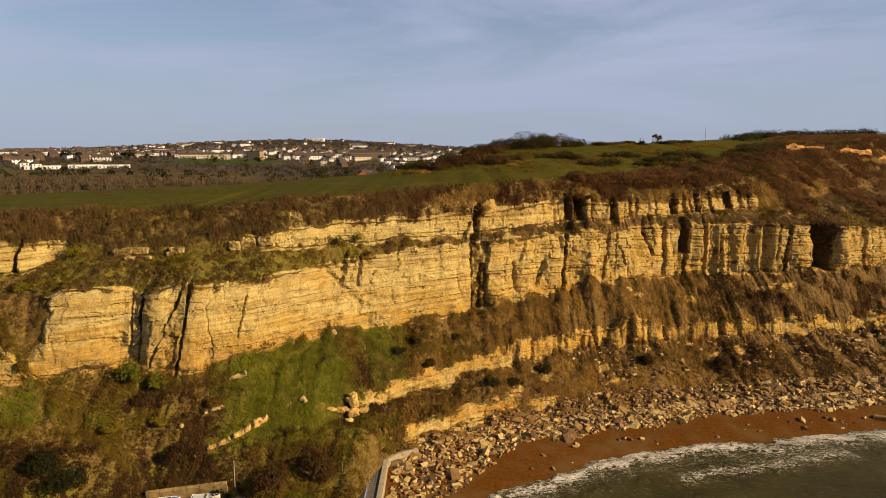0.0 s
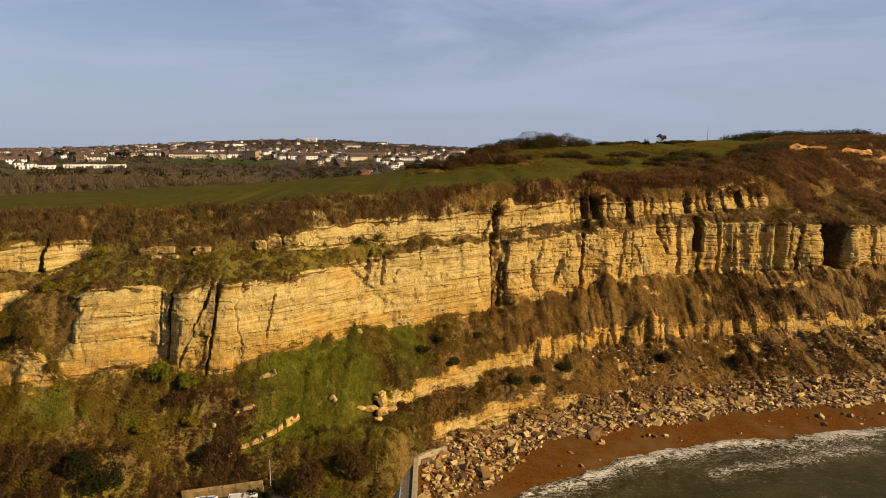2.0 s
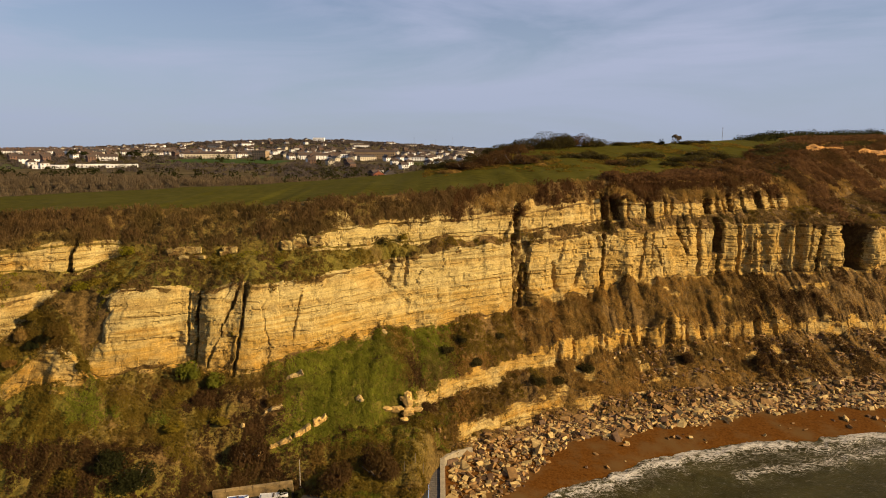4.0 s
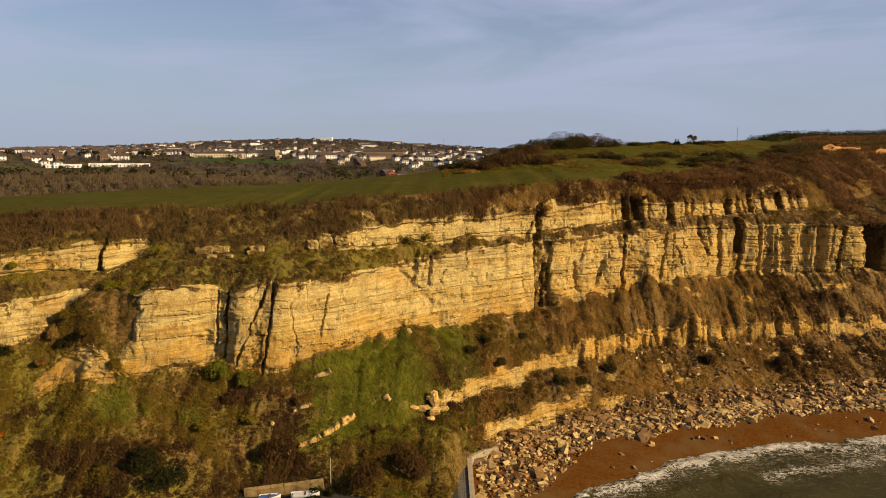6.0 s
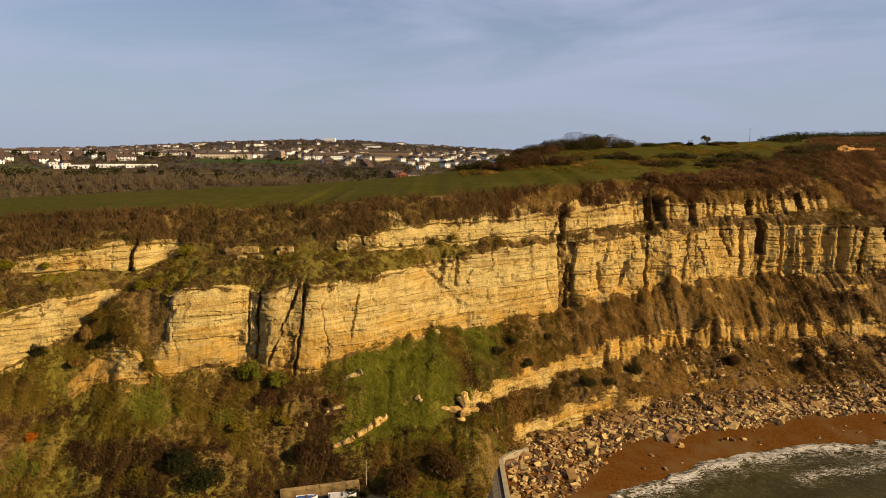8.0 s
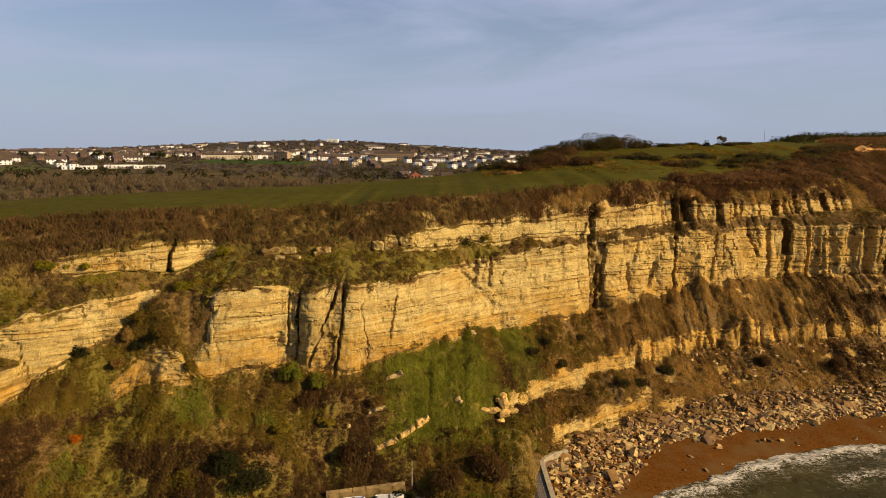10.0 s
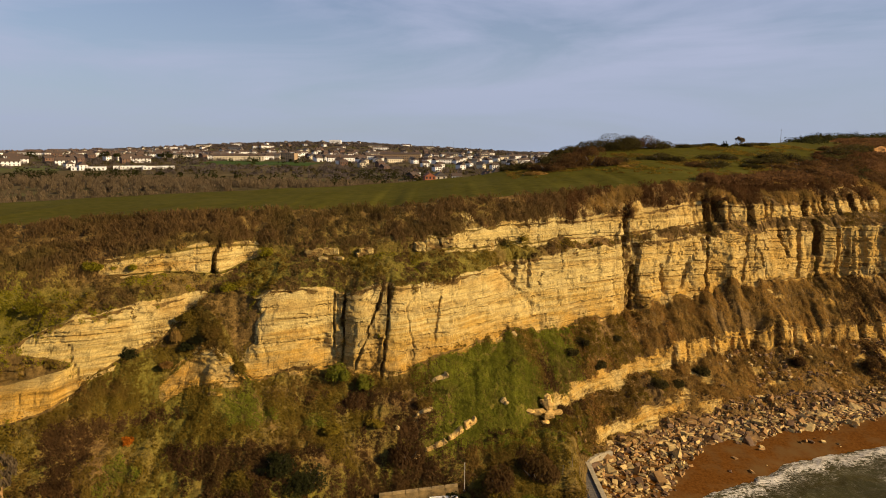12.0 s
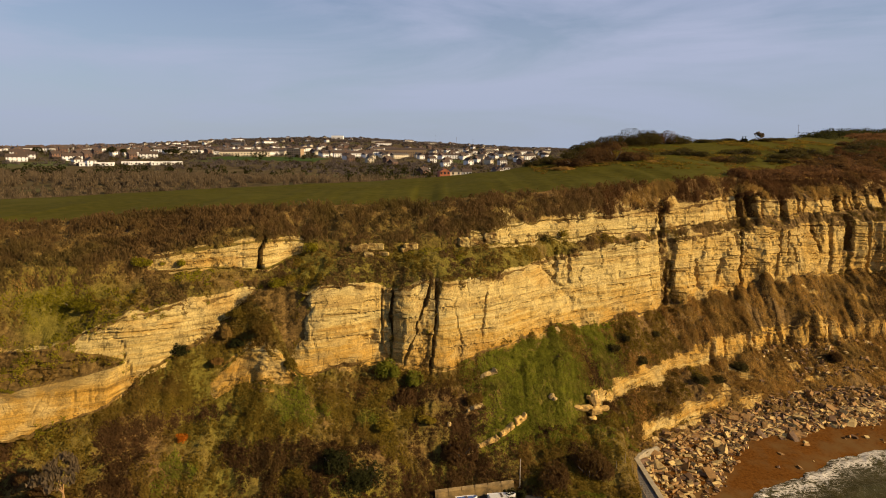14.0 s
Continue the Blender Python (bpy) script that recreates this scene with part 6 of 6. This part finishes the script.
def sea_wall():
    e = empty("sea_wall", pose(-13.65, 140.4, 0), "pale concrete sea wall with a paved walkway behind it", "wall")
    top = 4.35
    part("parapet", box_mesh("parapet", (-0.52, -330, -2.5, 0.52, 0.4, top - 0.14), CONCRETE, 0.06), e)
    part("coping", box_mesh("coping", (-0.58, -330, top - 0.137, 0.58, 0.5, top), CONCRETE, 0.04), e)
    bend = [(0.1 + 7.3 * f, 0.1 + 10.4 * f - 4.2 * f * f) for f in (i / 9 for i in range(10))]
    part("return_wall", swept_wall("return_wall", bend, 0.5, -1.5, (top + 0.06, 3.9), CONCRETE), e, "pale curved end of the wall")
    earth = mat_plain("brown trodden earth", (0.17, 0.10, 0.045), 0.95, 0.4, 0.8, bump=0.05)
    part("landing", box_mesh("landing", (-3.2, -0.6, -1.5, -0.53, 2.6, 4.15), earth, 0.05), e, "brown trodden landing at the end of the walkway")
    slab = mat_plain("grey wet paving", (0.13, 0.11, 0.085), 0.9, 0.35, 1.5)
    deck = part("walkway", box_mesh("walkway", (-2.75, -330, -1.5, -0.53, -0.6, 3.95), slab), e, "grey paved walkway behind the parapet")
    me = box_mesh("slab", (-0.52, -0.42, 0, 0.52, 0.42, 0.07), slab, 0.02)
    for k in range(60):
        for side in (-2.18, -1.10):
            part("slab", me, deck, "", pose(side, -1.1 - 0.9 * k, 3.953))
    kerb = mat_plain("buff concrete kerb", (0.27, 0.19, 0.10), 0.9, 0.35, 1.2)
    part("kerb", box_mesh("kerb", (-2.95, -330, -1.5, -2.752, -0.6, 4.15), kerb, 0.03), e)
    post = bmesh.new()
    limb(post, (0, 0, 0), (0, 0, 1.0), 0.04, 0.04, 6)
    post = bm_mesh("rail_post", post, BARK)
    for k in range(18):
        part("rail_post", post, e, "", pose(-2.85, -1.2 - 2.4 * k, 4.15))


sea_wall()


def yard():
    e = empty("retaining_wall", pose(-60.7, 119.8, 6.1, 0, -4.7, 5.5), "low pale concrete retaining wall at the slope foot", "wall")
    sandy = mat_plain("sandy stained concrete", (0.36, 0.245, 0.095), 0.92, 0.5, 0.9, bump=0.08)
    dull = mat_plain("mossy sandy concrete", (0.25, 0.165, 0.058), 0.94, 0.6, 0.7, bump=0.10)
    me = box_mesh("wall_panel", (0.01, -0.3, -1.5, 2.69, 0.3, 1.5), dull, 0.03)
    cap = box_mesh("coping", (0.02, -0.36, 1.503, 2.68, 0.36, 1.95), sandy, 0.08)
    for k in range(6):
        part("wall_panel", me, e, "", pose(2.7 * k, 0, 0))
        part("coping", cap, e, "", pose(2.7 * k, 0, 0))
    post = empty("metal_pole", pose(-43.4, 122.2, 6.6), "slim pale metal pole standing beside the yard", "pole")
    steel = mat_plain("pale galvanised steel", (0.50, 0.44, 0.34), 0.6, 0.15, 4.0, 0.3)
    bm = bmesh.new()
    limb(bm, (0, 0, 0), (0.04, 0, 6.7), 0.10, 0.06, 8)
    part("pole", bm_mesh("pole", bm, steel, True), post)
    bm = bmesh.new()
    limb(bm, (0.04, 0, 6.7), (0.04, 0, 6.95), 0.11, 0.04, 8)
    part("cap", bm_mesh("cap", bm, steel, True), post)
    part("base_box", box_mesh("base_box", (-0.22, -0.22, 0, 0.22, 0.22, 0.9), steel, 0.03), post)
    hull_mat = mat_plain("white boat paint", (0.72, 0.71, 0.68), 0.4, 0.08, 2.0)
    blue = mat_plain("blue tarpaulin", (0.06, 0.12, 0.35), 0.6, 0.2, 2.0)
    for x, y, rz, length, label in ((-47.6, 117.2, 8, 5.6, "small white boat laid up in the yard"), (-54.5, 116.2, 14, 4.2, "small boat under a blue cover in the yard")):
        b = empty("boat", pose(x, y, 7.6, 0, 0, rz), label, "boat")
        bm = bmesh.new()
        rings = []
        for i in range(13):
            f = i / 12
            w = 1.0 * math.sin(math.pi * min(1, 0.12 + 0.88 * (1 - f) ** 0.75) ** 1.0 * 0.5) if f < 1 else 0.02
            px = -length / 2 + length * f
            rings.append([bm.verts.new((px, s * w * k, zz + 0.25 * f * f)) for s, k, zz in ((-1, 1, 0.95), (-1, 0.85, 0.45), (0, 0, 0.0), (1, 0.85, 0.45), (1, 1, 0.95))])
        for a, c in zip(rings, rings[1:]):
            for k in range(4):
                bm.faces.new((a[k], a[k + 1], c[k + 1], c[k]))
        bm.faces.new(rings[0])
        part("hull", bm_mesh("hull", bm, hull_mat, True), b)
        deck_mat = hull_mat if x > -50 else blue
        bm = bmesh.new()
        for f0, f1, w in ((-0.44, -0.22, 0.80), (-0.22, 0.06, 0.72), (0.06, 0.26, 0.56), (0.26, 0.40, 0.34)):
            box_bm(bm, length * f0, -w, 0.80, length * f1 - 0.01, w, 0.93, 0.03)
        part("deck", bm_mesh("deck", bm, deck_mat), b)
        part("thwart", box_mesh("thwart", (-0.25, -0.78, 0.934, 0.15, 0.78, 1.0), BARK, 0.03), b)
        part("cradle", box_mesh("cradle", (-length * 0.3, -0.5, -1.1, length * 0.3, 0.5, 0.1), BARK, 0.03), b)
    wood = mat_plain("weathered timber", (0.22, 0.17, 0.11), 0.85, 0.3, 6.0)
    for x, y in ((-26.5, 127.5), (-24.0, 128.5), (-22.0, 128.0), (-19.6, 129.5), (-17.9, 130.0)):
        bm = bmesh.new()
        limb(bm, (0, 0, -0.5), (rnd.gauss(0, 0.08), 0, 2.3), 0.06, 0.05, 6)
        ob = new("stake", bm_mesh("stake", bm, wood))
        ob.matrix_basis = pose(x, y, sheet_z(x, y))
        tagged(ob, "thin weathered timber stake in the slope", "stake", "stakes on the slope")


yard()

# ---- the town ----
WHITE = mat_plain("white render", (0.80, 0.79, 0.77), 0.8, 0.08, 0.5)
CREAM = mat_plain("cream render", (0.58, 0.51, 0.38), 0.8, 0.1, 0.5)
BRICK = mat_plain("red brick", (0.16, 0.088, 0.055), 0.85, 0.2, 0.8)
TAN = mat_plain("tan brick", (0.30, 0.21, 0.12), 0.85, 0.15, 0.8)
ROOF = mat_plain("brown roof tiles", (0.070, 0.046, 0.032), 0.85, 0.2, 0.8)
SLATE = mat_plain("grey slates", (0.075, 0.062, 0.052), 0.7, 0.2, 0.8)
REDROOF = mat_plain("orange clay tiles", (0.30, 0.095, 0.04), 0.85, 0.2, 0.8)
GLASS = mat_plain("dark window glass", (0.03, 0.033, 0.04), 0.12, 0.1, 2.0)


def gable_mesh(name, w, d, z0, h, mat, over=0.4, gable_y=False):
    bm = bmesh.new()
    w2, d2 = w / 2 + over, d / 2 + over
    if gable_y:
        pts = [(-w2, -d2, z0), (w2, -d2, z0), (w2, d2, z0), (-w2, d2, z0), (0, -d2, z0 + h), (0, d2, z0 + h)]
        quads = [(0, 4, 5, 3), (1, 2, 5, 4), (0, 1, 4), (2, 3, 5), (0, 3, 2, 1)]
    else:
        pts = [(-w2, -d2, z0), (w2, -d2, z0), (w2, d2, z0), (-w2, d2, z0), (-w2, 0, z0 + h), (w2, 0, z0 + h)]
        quads = [(0, 1, 5, 4), (3, 4, 5, 2), (0, 4, 3), (1, 2, 5), (0, 3, 2, 1)]
    vs = [bm.verts.new(p) for p in pts]
    for q in quads:
        bm.faces.new([vs[k] for k in q])
    return bm_mesh(name, bm, mat)


def house(name, w, d, h, roof_h, wall, roof, bays, storeys, label, category, gable=False, flat=False):
    e = empty(name, pose(0, -900, -60), label, category, "houses of the town")
    part("wall", box_mesh("wall", (-w / 2, -d / 2, -4, w / 2, d / 2, h), wall), e)
    if flat:
        part("roof", box_mesh("roof", (-w / 2 - 0.2, -d / 2 - 0.2, h + 0.003, w / 2 + 0.2, d / 2 + 0.2, h + 0.5), roof), e)
    else:
        top = part("roof", gable_mesh("roof", w, d, h + 0.003, roof_h, roof, 0.4, gable), e)
        for k in range(max(1, bays // 3)):
            cx = -w / 2 + w * (k + 0.5) / max(1, bays // 3)
            part("chimney", box_mesh("chimney", (cx - 0.5, -0.4, h + roof_h * 0.5, cx + 0.5, 0.4, h + roof_h + 1.1), BRICK), top)
    pane = box_mesh("window", (-0.6, -0.05, -0.75, 0.6, 0.05, 0.75), GLASS)
    for s in range(storeys):
        for k in range(bays):
            part("window", pane, e, "", pose(-w / 2 + w * (k + 0.5) / bays, -d / 2 - 0.02, 1.6 + 2.8 * s))
    return e


def town():
    kinds = [
        house("house", 9, 8, 5.6, 3.0, WHITE, ROOF, 3, 2, "white rendered house with a brown tiled roof", "house"),
        house("house", 8, 9, 5.6, 3.4, WHITE, ROOF, 2, 2, "white gabled house with a brown roof", "house", True),
        house("house", 9, 8, 5.6, 3.0, BRICK, ROOF, 3, 2, "red brick house with a tiled roof", "house"),
        house("house", 8, 9, 5.6, 3.2, CREAM, SLATE, 2, 2, "cream gabled house with a slate roof", "house", True),
        house("terrace", 34, 8, 5.8, 2.6, WHITE, ROOF, 9, 2, "long white terrace with a brown roof", "terrace"),
        house("terrace", 30, 8, 5.8, 2.6, CREAM, SLATE, 8, 2, "cream terrace with a slate roof", "terrace"),
        house("terrace", 26, 8, 5.8, 2.6, BRICK, ROOF, 7, 2, "brick terrace with a tiled roof", "terrace"),
    ]
    g = random.Random(4)

    def put(kind, x, y, rz=None, up=0.0):
        return copy_thing(kind, pose(x, y, float(far_z(x, y)) + up - 0.6, 0, 0, (g.gauss(50, 14) if g.random() < 0.7 and kind in kinds[:4] else g.gauss(24, 14)) if rz is None else rz))

    # rows of streets, thicker in the valley on the east side
    for y in (610, 640, 680, 720, 770, 815, 850, 900, 930, 955, 980, 1010, 1040, 1075, 1110, 1150, 1190, 1240, 1310, 1400, 1500, 1600, 1720):
        x = -0.74 * y - 70 + g.uniform(0, 20)
        while x < -60 + 0.17 * y:
            step = g.uniform(13, 30) + (y - 600) * 0.010
            playing = 740 < y < 880 and -420 < x < -205
            wooded = y < 860 and -320 < x < -170
            keep = (0.16 if x < -170 else 0.26) if y < 760 else (0.5 if y < 900 else (0.78 if y < 1250 else 0.40))
            if not playing and not (wooded and y < 740) and g.random() < keep:
                k = g.choice((0, 0, 0, 1, 1, 1, 2, 3, 3, 4, 5) if y > 850 else ((0, 1, 1, 1, 2, 3) if x < -170 else (0, 1, 2, 2, 3)))
                put(kinds[k], x, y + g.uniform(-12, 12))
                if k > 3:
                    step += 24
            x += step
    # buildings that stand out
    block = house("flats", 20, 11, 12, 0, TAN, SLATE, 6, 4, "tall tan brick block of flats with a flat roof", "flats", flat=True)
    put(block, -255, 868, -14, 0)
    hall = house("school", 62, 14, 11, 3.0, TAN, ROOF, 18, 3, "long tan brick school building", "school")
    put(hall, -112, 985, 0)
    long_white = house("terrace", 58, 9, 6.2, 2.6, WHITE, ROOF, 15, 2, "long white terrace facing the valley", "terrace")
    put(long_white, -200, 955, 22)
    put(long_white, -148, 1000, 18)
    put(long_white, -185, 925, 24)
    cream_row = house("terrace", 66, 9, 6.8, 2.4, CREAM, ROOF, 17, 2, "long cream terrace above the playing field", "terrace")
    put(cream_row, -325, 872, 18)
    shed = house("hall", 30, 12, 3.2, 0, WHITE, WHITE, 8, 1, "low white flat-roofed hall", "hall", flat=True)
    put(shed, -372, 662, 26)
    put(shed, -402, 640, 22)
    put(shed, -345, 668, 30)
    villa = house("villa", 19, 9, 5.0, 3.6, WHITE, ROOF, 5, 2, "large white villa with a steep brown roof", "house")
    put(villa, -475, 742, 34)
    put(villa, -512, 700, 30)
    put(villa, -455, 690, 36)
    put(villa, -398, 745, 28)
    put(villa, -500, 668, 34)
    put(villa, -540, 735, 30)
    put(villa, -430, 772, 38)
    red = house("house", 7.5, 8, 5.2, 2.4, mat_plain("orange-red brick", (0.36, 0.115, 0.05), 0.85, 0.15, 0.8), REDROOF, 3, 2, "orange-red brick house with a clay tile roof", "house", True)
    put(red, -57, 452, 12, 4.6)
    put(kinds[3], -49, 456, 8, 4.4)
    tower = house("hospital", 30, 14, 11, 0, WHITE, WHITE, 9, 3, "white slab building on the far hilltop", "flats", flat=True)
    put(tower, -330, 1700, 0)
    for e in kinds + [block, hall, long_white, cream_row, shed, villa, red, tower]:
        for o in list(e.children_recursive) + [e]:
            bpy.data.objects.remove(o, do_unlink=True)


town()


def playing_field():
    xs, ys = np.linspace(-335, -205, 24), np.linspace(745, 852, 14)
    X, Y = np.meshgrid(xs, ys)
    v = np.stack([X, Y, far_z(X, Y) + 0.3], -1).reshape(-1, 3)
    lawn = mat_ground("mown grass", [(0.3, (0.05, 0.085, 0.018)), (0.7, (0.075, 0.115, 0.028))], 0.05, 0.05)
    tagged(new("playing_field", mesh_from("playing_field", v, grid_faces(14, 24), [lawn], True)), "green playing field below the terraces", "field", kind="structure")


playing_field()


def far_trees():
    def spread(n, x0, x1, y0, y1):
        x, y = x0 + (x1 - x0) * rng.random(n), y0 + (y1 - y0) * rng.random(n)
        return np.stack([x, y, far_z(x, y)], -1)

    wood = np.vstack([spread(1100, -520, -70, 430, 565), spread(900, -420, -90, 300, 440)])
    wood = wood[fbm(wood[:, 0] / 60, wood[:, 1] / 60, 2, 400) > -0.35]
    stuff("valley_wood", wood, WOOD, "belt of leafless grey-brown trees in the valley", "wood", 2.6, 80, 0.75, 1.9, 0.75)
    ever = np.vstack([spread(22, -330, -170, 500, 600), spread(46, -480, -330, 480, 600), spread(30, -700, -150, 700, 1000), spread(36, -130, -30, 470, 640)])
    stuff("valley_evergreens", ever, DARK, "dark evergreen trees among the bare wood", "wood", 5.0, 70, 1.4, 1.6, 0.1)
    town_trees = np.vstack([spread(2300, -1000, 260, 640, 1500), spread(420, -640, -330, 620, 860), spread(320, -335, -60, 610, 735), spread(260, -170, 40, 560, 800)])
    clear = ~((town_trees[:, 0] > -335) & (town_trees[:, 0] < -205) & (town_trees[:, 1] > 735) & (town_trees[:, 1] < 860))
    dark = rng.random(len(town_trees)) < 0.3
    stuff("town_evergreens", town_trees[clear & dark], GORSE, "dark evergreens and hedges between the houses", "wood", 3.2, 36, 1.0, 1.1, 0.2)
    clear &= ~dark
    stuff("town_trees", town_trees[clear], HAZE_WOOD, "leafless trees and hedges between the houses", "wood", 3.2, 36, 1.1, 1.0, 0.4)
    hill = np.vstack([spread(2200, -1300, 300, 1500, 1950), spread(500, -1500, 0, 1000, 1500)])
    stuff("hill_wood", hill, HAZE_WOOD, "hazy grey-brown wooded slopes of the far hill", "wood", 6.0, 30, 2.6, 0.8, 0.2)
    far_hedge = spread(260, -1300, -430, 1000, 1250)
    stuff("skyline_trees", far_hedge, GORSE, "dark trees and hedges along the town skyline", "wood", 5.0, 50, 1.5, 1.1, 0.2)
    pines = []
    for x, y in ((-448, 760), (-436, 764), (-395, 790), (-388, 792), (-520, 735), (-380, 780)):
        pines.append((x, y, float(far_z(x, y)) + 5.0))
    stuff("skyline_pines", np.array(pines), DARK, "dark round pines on the town skyline", "wood", 6.0, 160, 1.6, 0.9, 0.1)


far_trees()
for x, y, h in ((-418, 800, 20), (-70, 1500, 26), (-20, 1520, 24), (20, 1540, 28)):
    mast(x, y, float(far_z(x, y)), h, "thin mast on the town skyline")
